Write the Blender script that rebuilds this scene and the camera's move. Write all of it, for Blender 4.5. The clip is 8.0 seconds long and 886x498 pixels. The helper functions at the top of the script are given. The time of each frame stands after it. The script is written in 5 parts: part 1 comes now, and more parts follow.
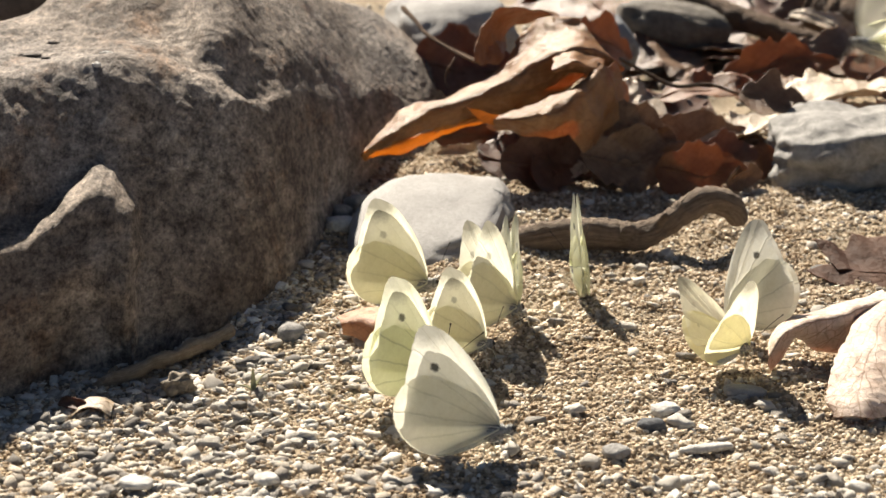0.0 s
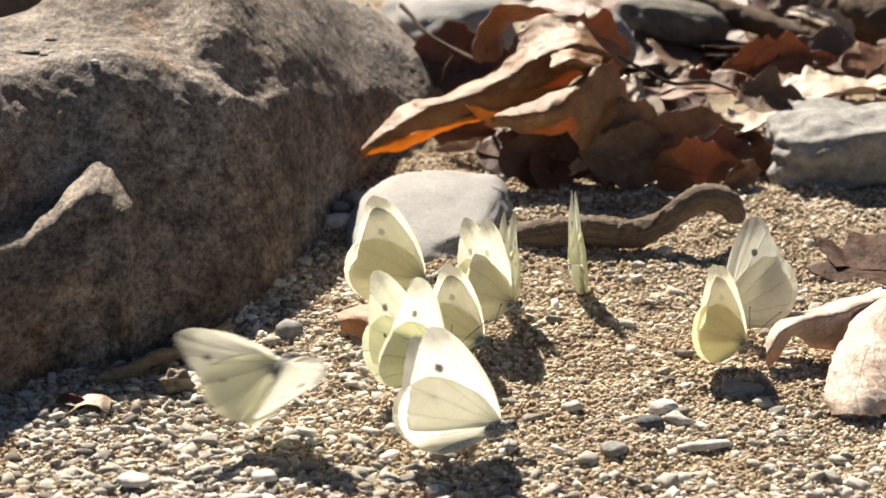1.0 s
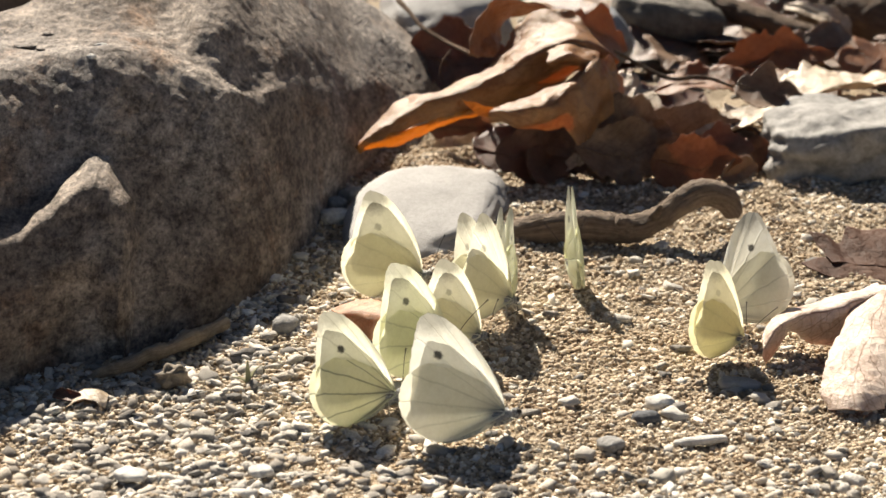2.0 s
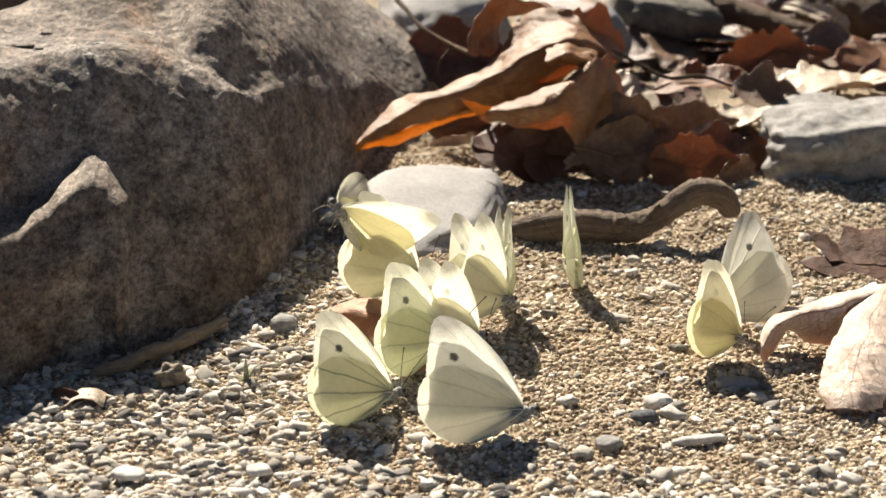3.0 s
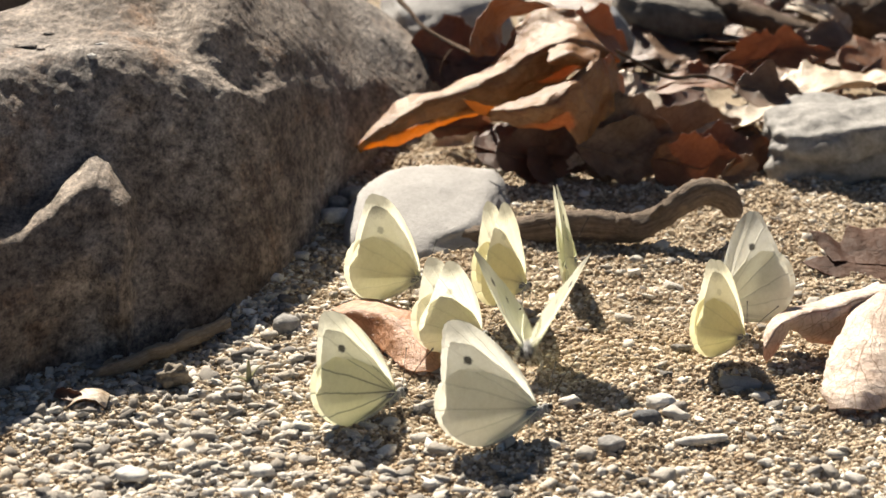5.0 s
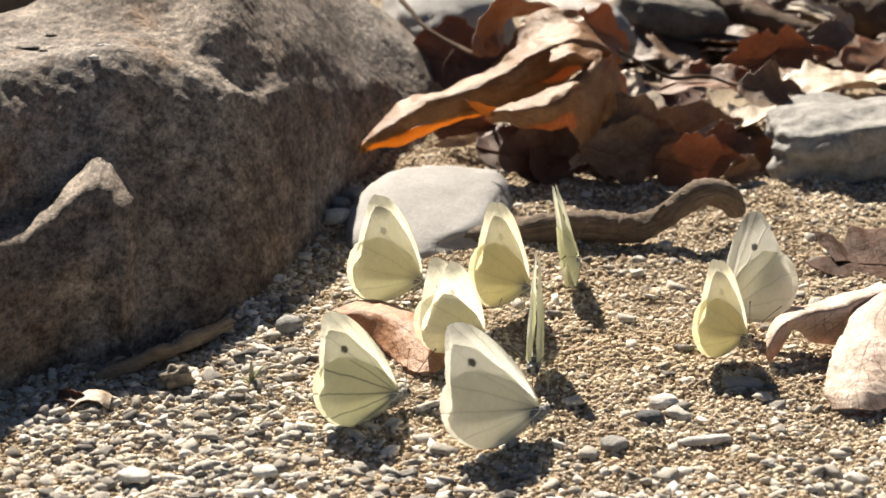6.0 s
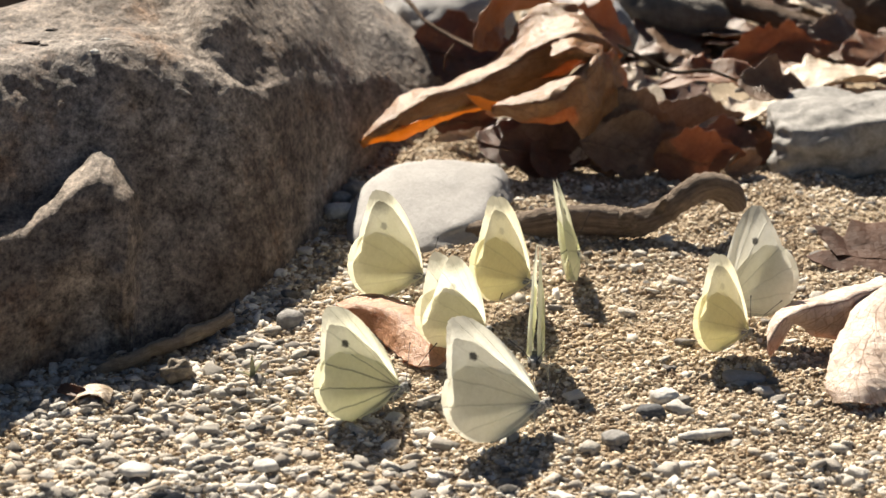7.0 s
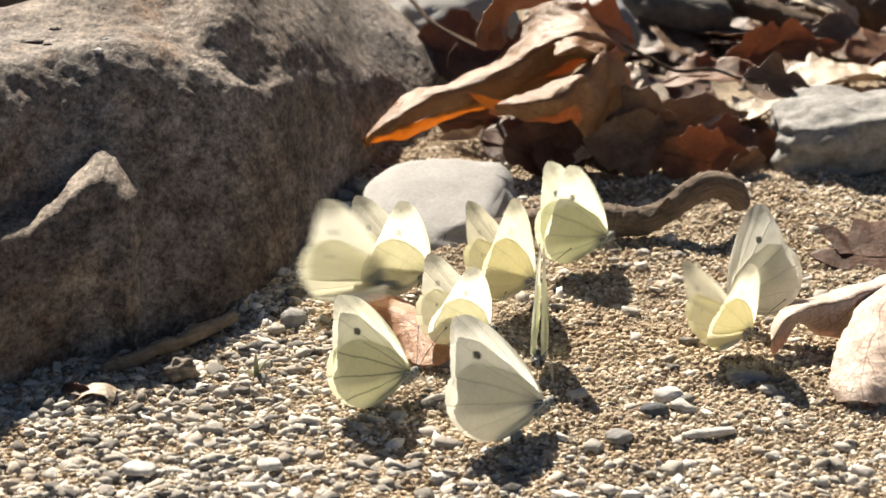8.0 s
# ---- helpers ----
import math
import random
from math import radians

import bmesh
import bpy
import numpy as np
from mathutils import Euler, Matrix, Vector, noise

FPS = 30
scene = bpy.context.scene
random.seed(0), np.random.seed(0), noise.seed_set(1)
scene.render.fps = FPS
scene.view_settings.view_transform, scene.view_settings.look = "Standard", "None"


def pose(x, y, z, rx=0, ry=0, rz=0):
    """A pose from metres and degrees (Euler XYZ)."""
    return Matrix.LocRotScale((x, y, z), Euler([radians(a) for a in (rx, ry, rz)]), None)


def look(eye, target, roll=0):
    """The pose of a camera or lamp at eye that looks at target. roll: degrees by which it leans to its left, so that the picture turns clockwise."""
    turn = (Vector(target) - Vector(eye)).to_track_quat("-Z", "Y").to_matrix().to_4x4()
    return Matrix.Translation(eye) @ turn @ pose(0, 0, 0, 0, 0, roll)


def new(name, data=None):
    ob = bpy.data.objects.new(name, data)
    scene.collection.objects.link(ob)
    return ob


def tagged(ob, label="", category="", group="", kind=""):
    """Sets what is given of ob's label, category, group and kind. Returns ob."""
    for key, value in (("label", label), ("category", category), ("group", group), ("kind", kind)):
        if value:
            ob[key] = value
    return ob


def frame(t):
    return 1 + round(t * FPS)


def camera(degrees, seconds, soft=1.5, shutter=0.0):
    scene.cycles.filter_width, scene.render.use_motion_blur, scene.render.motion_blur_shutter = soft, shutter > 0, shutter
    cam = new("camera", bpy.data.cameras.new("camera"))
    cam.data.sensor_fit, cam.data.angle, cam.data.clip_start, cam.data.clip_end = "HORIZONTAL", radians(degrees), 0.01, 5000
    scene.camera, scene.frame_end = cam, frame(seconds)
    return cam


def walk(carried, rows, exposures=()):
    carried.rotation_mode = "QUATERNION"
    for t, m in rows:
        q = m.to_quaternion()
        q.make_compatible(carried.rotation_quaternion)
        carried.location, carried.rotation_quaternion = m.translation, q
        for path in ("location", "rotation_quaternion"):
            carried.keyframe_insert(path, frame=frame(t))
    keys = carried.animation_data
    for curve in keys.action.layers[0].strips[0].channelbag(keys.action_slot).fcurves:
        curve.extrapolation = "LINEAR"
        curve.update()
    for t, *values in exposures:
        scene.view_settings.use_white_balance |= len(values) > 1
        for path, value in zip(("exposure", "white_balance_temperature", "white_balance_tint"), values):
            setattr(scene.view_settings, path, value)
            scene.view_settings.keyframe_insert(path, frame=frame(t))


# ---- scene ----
cam = camera(22, 8.0, soft=1.5, shutter=0.5)
cam.data.dof.use_dof = True
cam.data.dof.focus_distance = 0.56
cam.data.dof.aperture_fstop = 34.0
REST = pose(0.0, -0.62, 0.2, 72.0, 0, 0)
# small hand-held turns about one standpoint: seconds, tilt, turn, lean in degrees
SWAY = [
    (0.0, 0.248, 0.178, -0.07), (0.5, 0.231, 0.156, -0.07), (1.0, 0.180, 0.128, -0.05), (1.5, 0.088, 0.089, -0.03),
    (3.0, 0.035, 0.0, 0.0), (3.5, 0.0, 0.0, 0.0), (4.0, -0.018, 0.011, 0.0), (4.5, 0.011, 0.026, -0.01),
    (6.0, 0.055, 0.131, -0.14), (6.5, -0.016, 0.145, -0.12), (7.0, -0.089, 0.150, -0.16), (7.5, -0.138, 0.199, -0.16),
    (8.0, -0.118, 0.241, -0.20)]
walk(cam, [(t, REST @ pose(0, 0, 0, a, b, c)) for t, a, b, c in SWAY], [(0.0, 1.2, 7350, 9), (8.0, 1.2, 7350, 9)])

# ---- light ----
SUN_ELEV, SUN_AZ = 40.0, 20.0            # degrees up, degrees left of straight ahead
world = bpy.data.worlds.new("world")
scene.world = world
world.use_nodes = True
wn = world.node_tree
sky = wn.nodes.new("ShaderNodeTexSky")
sky.sky_type = "NISHITA"
sky.sun_disc = False
sky.sun_elevation = radians(SUN_ELEV)
sky.sun_rotation = radians(-SUN_AZ)
sky.altitude = 1500.0
sky.air_density = 0.65
wn.links.new(sky.outputs[0], wn.nodes["Background"].inputs[0])
wn.nodes["Background"].inputs[1].default_value = 0.036
sun_from = Vector((-math.sin(radians(SUN_AZ)) * math.cos(radians(SUN_ELEV)),
                   math.cos(radians(SUN_AZ)) * math.cos(radians(SUN_ELEV)), math.sin(radians(SUN_ELEV))))
lamp = bpy.data.lights.new("sun", "SUN")
lamp.energy = 5.2
lamp.angle = radians(0.53)
lamp.color = (1.0, 0.96, 0.91)
sun = new("sun", lamp)
sun.matrix_world = look(sun_from * 3, (0, 0, 0))


# ---- materials ----
class Nodes:
    """Short calls for a node material."""

    def __init__(self, name):
        self.mat = bpy.data.materials.new(name)
        self.mat.use_nodes = True
        self.t = self.mat.node_tree
        self.bsdf = self.t.nodes["Principled BSDF"]
        self.out = self.t.nodes["Material Output"]

    def add(self, kind, **values):
        n = self.t.nodes.new("ShaderNode" + kind)
        for key, value in values.items():
            n.inputs[key].default_value = value
        return n

    def link(self, a, b):
        self.t.links.new(a, b)

    def noise(self, scale, detail=4.0, rough=0.6, coords=None):
        n = self.add("TexNoise", Scale=scale, Detail=detail, Roughness=rough)
        if coords is None:
            coords = self.add("TexCoord").outputs["Object"]
        self.link(coords, n.inputs["Vector"])
        return n.outputs["Fac"]

    def ramp(self, fac, stops):
        n = self.add("ValToRGB")
        r = n.color_ramp
        while len(r.elements) < len(stops):
            r.elements.new(0.5)
        for e, (p, c) in zip(r.elements, stops):
            e.position = p
            e.color = (*c, 1) if len(c) == 3 else c
        self.link(fac, n.inputs["Fac"])
        return n.outputs["Color"]

    def math(self, op, a, b=0.0):
        n = self.add("Math")
        n.operation = op
        for i, v in enumerate((a, b)):
            if isinstance(v, (int, float)):
                n.inputs[i].default_value = v
            else:
                self.link(v, n.inputs[i])
        return n.outputs[0]

    def mix(self, fac, a, b, blend="MIX"):
        n = self.add("Mix")
        n.data_type = "RGBA"
        n.blend_type = blend
        for sock, v in ((n.inputs[0], fac), (n.inputs[6], a), (n.inputs[7], b)):
            if isinstance(v, (int, float)):
                sock.default_value = v
            elif isinstance(v, tuple):
                sock.default_value = (*v, 1)
            else:
                self.link(v, sock)
        return n.outputs[2]

    def bump(self, height, strength, distance):
        n = self.add("Bump", Strength=strength, Distance=distance)
        self.link(height, n.inputs["Height"])
        self.link(n.outputs[0], self.bsdf.inputs["Normal"])
        return n.outputs[0]

    def finish(self, color, rough=0.8, spec=0.3):
        if isinstance(color, tuple):
            self.bsdf.inputs["Base Color"].default_value = (*color, 1)
        else:
            self.link(color, self.bsdf.inputs["Base Color"])
        if isinstance(rough, (int, float)):
            self.bsdf.inputs["Roughness"].default_value = rough
        else:
            self.link(rough, self.bsdf.inputs["Roughness"])
        self.bsdf.inputs["Specular IOR Level"].default_value = spec
        return self.mat

    def thin(self, color, share, tint=None, normal=None):
        """Lets part of the light through, as leaf and wing do."""
        tr = self.add("BsdfTranslucent")
        src = tint if tint is not None else color
        if isinstance(src, tuple):
            tr.inputs["Color"].default_value = (*src, 1)
        else:
            self.link(src, tr.inputs["Color"])
        if normal is not None:
            self.link(normal, tr.inputs["Normal"])
        m = self.add("MixShader")
        m.inputs[0].default_value = share
        self.link(self.bsdf.outputs[0], m.inputs[1])
        self.link(tr.outputs[0], m.inputs[2])
        self.link(m.outputs[0], self.out.inputs["Surface"])
        return self.mat


def sand_material(name):
    """Loose ground under the grains."""
    n = Nodes(name)
    big = n.noise(18, 3)
    fine = n.noise(1100, 4, 0.7)
    c = n.ramp(fine, [(0.25, (0.15, 0.108, 0.07)), (0.55, (0.42, 0.33, 0.225)), (0.8, (0.60, 0.50, 0.38))])
    c = n.mix(n.ramp(big, [(0.35, (0, 0, 0)), (0.65, (1, 1, 1))]), c, n.mix(1.0, c, (0.78, 0.80, 0.85), "MULTIPLY"))
    n.bump(fine, 0.9, 0.0012)
    return n.finish(c, 0.9, 0.2)


def grain_material(name, stops):
    n = Nodes(name)
    isl = n.add("NewGeometry").outputs["Random Per Island"]
    c = n.ramp(isl, stops)
    f = n.noise(1700, 4, 0.65)
    damp = n.noise(34, 3, 0.6)
    c = n.mix(0.55, c, n.ramp(f, [(0.3, (0.45, 0.42, 0.38)), (0.62, (1.05, 1.04, 1.02))]), "MULTIPLY")
    c = n.mix(n.ramp(damp, [(0.46, (0, 0, 0)), (0.62, (0.5, 0.5, 0.5))]), c, n.mix(1.0, c, (0.72, 0.62, 0.50), "MULTIPLY"))
    n.bump(f, 0.5, 0.0004)
    return n.finish(c, 0.85, 0.2)


def pebble_material(name, stops, spots=0.35):
    n = Nodes(name)
    c = n.ramp(n.add("ObjectInfo").outputs["Random"], stops)
    f = n.noise(700, 5, 0.7)
    m = n.noise(160, 3)
    c = n.mix(spots, c, n.ramp(f, [(0.3, (0.4, 0.38, 0.35)), (0.65, (1, 1, 1))]), "MULTIPLY")
    c = n.mix(0.3, c, n.ramp(m, [(0.35, (0.6, 0.5, 0.4)), (0.65, (1, 1, 1))]), "MULTIPLY")
    n.bump(f, 0.45, 0.0007)
    return n.finish(c, 0.85, 0.22)


def boulder_material(name):
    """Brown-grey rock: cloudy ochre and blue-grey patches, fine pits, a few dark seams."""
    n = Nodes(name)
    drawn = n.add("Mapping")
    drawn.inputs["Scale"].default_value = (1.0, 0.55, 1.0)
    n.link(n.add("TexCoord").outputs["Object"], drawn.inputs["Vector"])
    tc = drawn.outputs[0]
    cloud = n.noise(24, 6, 0.62, tc)
    tone = n.noise(15, 4, 0.6, tc)
    rust = n.noise(42, 6, 0.72, tc)
    spot = n.noise(190, 6, 0.70, tc)
    pit = n.noise(760, 5, 0.72, tc)
    c = n.ramp(cloud, [(0.32, (0.112, 0.084, 0.067)), (0.48, (0.204, 0.167, 0.138)), (0.66, (0.318, 0.278, 0.242))])
    c = n.mix(n.ramp(tone, [(0.48, (0, 0, 0)), (0.66, (0.55, 0.55, 0.55))]), c, (0.185, 0.176, 0.174))
    c = n.mix(n.ramp(rust, [(0.55, (0, 0, 0)), (0.70, (0.55, 0.55, 0.55))]), c, (0.250, 0.130, 0.060))
    c = n.mix(0.72, c, n.ramp(spot, [(0.36, (0.30, 0.26, 0.23)), (0.50, (0.92, 0.90, 0.88)), (0.64, (1.45, 1.42, 1.38))]), "MULTIPLY")
    c = n.mix(0.60, c, n.ramp(pit, [(0.36, (0.25, 0.22, 0.20)), (0.48, (0.9, 0.88, 0.86)), (0.60, (1.35, 1.32, 1.28)), (0.70, (2.2, 2.15, 2.1))]), "MULTIPLY")
    nz = n.add("TexNoise", Scale=55.0, Detail=5.0)
    n.link(tc, nz.inputs["Vector"])
    warp = n.add("Mix", Factor=0.05)
    warp.data_type = "VECTOR"
    n.link(tc, warp.inputs[4])
    n.link(nz.outputs["Color"], warp.inputs[5])
    crack = n.add("TexVoronoi", Scale=34.0)
    crack.feature = "DISTANCE_TO_EDGE"
    n.link(warp.outputs[1], crack.inputs["Vector"])
    seam = n.math("MULTIPLY", n.ramp(crack.outputs["Distance"], [(0.0, (1, 1, 1)), (0.035, (0, 0, 0))]), n.ramp(n.noise(32, 3, 0.6, tc), [(0.50, (0, 0, 0)), (0.62, (1, 1, 1))]))
    c = n.mix(n.math("MULTIPLY", seam, 0.7), c, (0.045, 0.032, 0.026))
    hole = n.add("TexVoronoi", Scale=420.0)
    n.link(tc, hole.inputs["Vector"])
    dot = n.math("MULTIPLY", n.ramp(hole.outputs["Distance"], [(0.12, (1, 1, 1)), (0.30, (0, 0, 0))]), n.ramp(n.noise(110, 3, 0.6, tc), [(0.50, (0, 0, 0)), (0.60, (1, 1, 1))]))
    c = n.mix(n.math("MULTIPLY", dot, 0.55), c, (0.06, 0.045, 0.038))
    h = n.math("ADD", n.math("MULTIPLY", spot, 1.6), n.math("MULTIPLY", pit, 0.7))
    h = n.math("SUBTRACT", h, n.math("MULTIPLY", n.math("ADD", seam, dot), 0.35))
    n.bump(h, 0.55, 0.0014)
    return n.finish(c, 0.8, 0.3)


def stone_material(name, dark, light, scale=220):
    n = Nodes(name)
    f = n.noise(900, 5, 0.75)
    m = n.noise(scale, 5, 0.6)
    c = n.ramp(m, [(0.3, dark), (0.65, light)])
    c = n.mix(0.35, c, n.ramp(f, [(0.35, (0.5, 0.48, 0.46)), (0.6, (1.1, 1.1, 1.1))]), "MULTIPLY")
    n.bump(n.math("ADD", f, n.math("MULTIPLY", m, 1.5)), 0.5, 0.0008)
    return n.finish(c, 0.75, 0.3)


def bark_material(name, dark, light):
    n = Nodes(name)
    tc = n.add("TexCoord").outputs["UV"]
    mp = n.add("Mapping")
    mp.inputs["Scale"].default_value = (30, 8, 1)
    n.link(tc, mp.inputs["Vector"])
    f = n.noise(1.0, 6, 0.7, mp.outputs[0])
    g = n.noise(500, 4)
    c = n.ramp(f, [(0.3, dark), (0.7, light)])
    c = n.mix(0.4, c, n.ramp(g, [(0.3, (0.4, 0.38, 0.36)), (0.65, (1.1, 1.1, 1.1))]), "MULTIPLY")
    n.bump(n.math("ADD", f, n.math("MULTIPLY", g, 0.5)), 1.0, 0.0022)
    return n.finish(c, 0.85, 0.25)


def leaf_material(name, dark, light, share=0.35, tint=(0.9, 0.36, 0.05), veins=True, count=8.0, gloss=0.45, sheen=0.55):
    n = Nodes(name)
    blot = n.noise(70, 5, 0.65)
    fine = n.noise(500, 5, 0.75)
    speck = n.noise(260, 3, 0.6)
    c = n.ramp(blot, [(0.3, dark), (0.62, light)])
    c = n.mix(0.45, c, n.ramp(fine, [(0.3, (0.45, 0.38, 0.32)), (0.6, (1.12, 1.1, 1.08))]), "MULTIPLY")
    c = n.mix(n.ramp(speck, [(0.66, (0, 0, 0)), (0.74, (0.6, 0.6, 0.6))]), c, (0.07, 0.035, 0.02))
    h = n.math("ADD", n.math("MULTIPLY", fine, 0.6), n.math("MULTIPLY", blot, 1.2))
    if veins:
        uv = n.add("SeparateXYZ")
        n.link(n.add("TexCoord").outputs["UV"], uv.inputs[0])
        wob = n.math("MULTIPLY", n.math("SUBTRACT", n.noise(120, 2), 0.5), 0.5)
        side = n.math("ABSOLUTE", n.math("SUBTRACT", uv.outputs[1], 0.5))
        slant = n.math("ADD", n.math("SUBTRACT", n.math("MULTIPLY", uv.outputs[0], count), n.math("MULTIPLY", side, 5.0)), wob)
        saw = n.math("ABSOLUTE", n.math("SUBTRACT", n.math("FRACT", slant), 0.5))
        vein = n.math("MAXIMUM", n.math("LESS_THAN", saw, 0.028), n.math("LESS_THAN", side, 0.014))
        c = n.mix(n.math("MULTIPLY", vein, 0.6), c, n.mix(1.0, c, (0.42, 0.28, 0.18), "MULTIPLY"))
        h = n.math("ADD", h, n.math("MULTIPLY", vein, 0.8))
    net = n.add("TexVoronoi", Scale=330.0)
    net.feature = "DISTANCE_TO_EDGE"
    n.link(n.add("TexCoord").outputs["Object"], net.inputs["Vector"])
    mesh = n.math("LESS_THAN", net.outputs["Distance"], 0.05)
    c = n.mix(n.math("MULTIPLY", mesh, 0.35), c, n.mix(1.0, c, (0.5, 0.38, 0.28), "MULTIPLY"))
    h = n.math("ADD", h, n.math("MULTIPLY", mesh, 0.35))
    nrm = n.bump(h, 0.8, 0.0011)
    n.finish(c, n.ramp(fine, [(0.3, (gloss - 0.1,) * 3), (0.7, (gloss + 0.12,) * 3)]), sheen)
    return n.thin(c, share, n.mix(0.85, c, tint), nrm)


# ---- shape helpers ----
def part(name, bm, material, parent=None, label="", smooth=True):
    """Links a bmesh as one mesh object, under a thing where one is given."""
    me = bpy.data.meshes.new(name)
    bm.to_mesh(me)
    bm.free()
    return mesh_part(name, me, material, parent, label, smooth)


def mesh_part(name, me, material, parent=None, label="", smooth=True):
    for m in (material if isinstance(material, (list, tuple)) else [material]):
        if m is not None:
            me.materials.append(m)
    if smooth:
        me.polygons.foreach_set("use_smooth", [True] * len(me.polygons))
    ob = new(name, me)
    if parent is not None:
        ob.parent = parent
    if label:
        tagged(ob, label=label)
    return ob


def lift(x, y):
    """Height of the sand."""
    h = 0.0018 * noise.noise(Vector((x * 22, y * 22, 0.3))) + 0.0015 * noise.noise(Vector((x * 75, y * 75, 4.1))) + 0.0006 * noise.noise(Vector((x * 190, y * 190, 1.7)))
    t = min(max((y + 0.04) / 0.06, 0.0), 1.0)
    h += 0.0022 * t * noise.noise(Vector((x * 58 + 9.0, y * 58, 2.2)))              # clods towards the litter
    far = max(0.0, y - 0.12)
    return h + 0.10 * far * far / (far + 0.3)


def grid_bm(nu, nv, place, closed_u=False):
    """A sheet of quads with UVs; place(u, v) gives the points."""
    bm = bmesh.new()
    uvl = bm.loops.layers.uv.new("UVMap")
    nu1 = nu if closed_u else nu + 1
    vs = [[bm.verts.new(place(i / nu, j / nv)) for j in range(nv + 1)] for i in range(nu1)]
    for i in range(nu):
        for j in range(nv):
            k = (i + 1) % nu1
            f = bm.faces.new((vs[i][j], vs[k][j], vs[k][j + 1], vs[i][j + 1]))
            for loop, (a, b) in zip(f.loops, ((i, j), (i + 1, j), (i + 1, j + 1), (i, j + 1))):
                loop[uvl].uv = (a / nu, b / nv)
    return bm


def spline(points, t):
    """Catmull-Rom through points (tuples of any length), t from 0 to 1."""
    n = len(points) - 1
    s = min(max(t, 0.0), 1.0) * n
    i = min(int(s), n - 1)
    f = s - i
    p = [points[min(max(k, 0), n)] for k in (i - 1, i, i + 1, i + 2)]
    return tuple(0.5 * (2 * b + (c - a) * f + (2 * a - 5 * b + 4 * c - d) * f * f + (3 * b - a - 3 * c + d) * f ** 3)
                 for a, b, c, d in zip(*p))


def tube_bm(points, radii, rings=40, sides=12, rough=0.0, seed=0.0, uneven=60.0):
    """A closed, knotty stem along points."""
    axis = [Vector(spline(points, i / rings)) for i in range(rings + 1)]
    side = Vector((0, 0, 1))

    def place(u, v):
        i = round(v * rings)
        d = (axis[min(i + 1, rings)] - axis[max(i - 1, 0)]).normalized()
        a = d.cross(side)
        a = a.normalized() if a.length > 1e-4 else d.cross(Vector((0, 1, 0))).normalized()
        b = a.cross(d)
        r = spline([(q,) for q in radii], v)[0]
        if i == 0 or i == rings:
            r *= 0.55
        w = a * math.cos(u * math.tau) + b * math.sin(u * math.tau)
        p = axis[i] + w * r
        if rough:
            p += w * r * rough * (noise.noise(p * uneven * 10 + Vector((seed, 0, 0))) + 1.2 * noise.noise(p * uneven * 3 + Vector((0, seed, 0))))
        return p

    bm = grid_bm(sides, rings, place, True)
    bm.verts.ensure_lookup_table()
    n = rings + 1
    bm.faces.new([bm.verts[i * n] for i in range(sides)])
    bm.faces.new([bm.verts[i * n + rings] for i in reversed(range(sides))])
    return bm


def stone_bm(size, seed, box=0.8, rough=0.12, sub=4, fine=0.03):
    """A worn stone: a boxy ellipsoid, uneven at two scales, with a flattened underside."""
    bm = bmesh.new()
    bmesh.ops.create_icosphere(bm, subdivisions=sub, radius=1.0)
    o = Vector((seed * 3.1, seed * 1.7, seed))
    for v in bm.verts:
        d = v.co.normalized()
        p = Vector([math.copysign(abs(c) ** box, c) for c in d])
        if box < 0.5:
            p = d.lerp(d / max(abs(d.x), abs(d.y), abs(d.z)), 0.72)
        k = 1 + rough * noise.noise(d * 1.6 + o) + rough * 0.6 * noise.noise(d * 3.7 + o) + fine * noise.noise(d * 11 + o)
        p *= k
        if p.z < -0.75:
            p.z = -0.75 + (p.z + 0.75) * 0.2
        v.co = Vector((p.x * size[0], p.y * size[1], p.z * size[2]))
    return bm


def leaf_shape(length, width, seed, lobes=0, curl=0.0, bend=0.0, crumple=0.004):
    """A dry leaf along +x: lobed outline, rolled across by curl and arched by bend (radians), crumpled."""
    o = Vector((seed * 2.3, seed * 5.1, seed * 0.7))

    def half(u, s):
        base = math.sin(math.pi * min(1, u ** 0.8)) ** 0.75 * (1 - 0.25 * u)
        if lobes:
            base *= 0.62 + 0.38 * abs(math.cos(math.pi * lobes * u + (0.35 if s > 0 else 0))) ** 0.7
        base *= 1 + 0.22 * noise.noise(Vector((u * 7, s * 0.5, seed))) + 0.14 * noise.noise(Vector((u * 26, s * 0.5, seed)))
        return width * 0.5 * base

    def place(u, v):
        s = 2 * v - 1
        w = half(u, s) * s
        x = (u - 0.5) * length
        if abs(curl) > 1e-3:
            r = width * 0.5 / abs(curl)
            a = w / r
            y, z = math.sin(a) * r, (1 - math.cos(a)) * r * (1 if curl > 0 else -1)
        else:
            y, z = w, 0.0
        if abs(bend) > 1e-3:
            rb = length / abs(bend)
            b = x / rb
            q = rb - (z if bend > 0 else -z)
            x, z = math.sin(b) * q, (rb - math.cos(b) * q) * (1 if bend > 0 else -1)
        p = Vector((x, y, z))
        k = noise.noise_vector(p * 55 + o) * crumple + noise.noise_vector(p * 160 + o) * crumple * 0.35
        return p + k

    return place


def sheet_part(name, bm, material, parent=None, label="", thick=0.00025):
    """A thin leaf with real thickness."""
    ob = part(name, bm, material, parent, label)
    m = ob.modifiers.new("thickness", "SOLIDIFY")
    m.thickness = thick
    m.offset = 0
    return ob


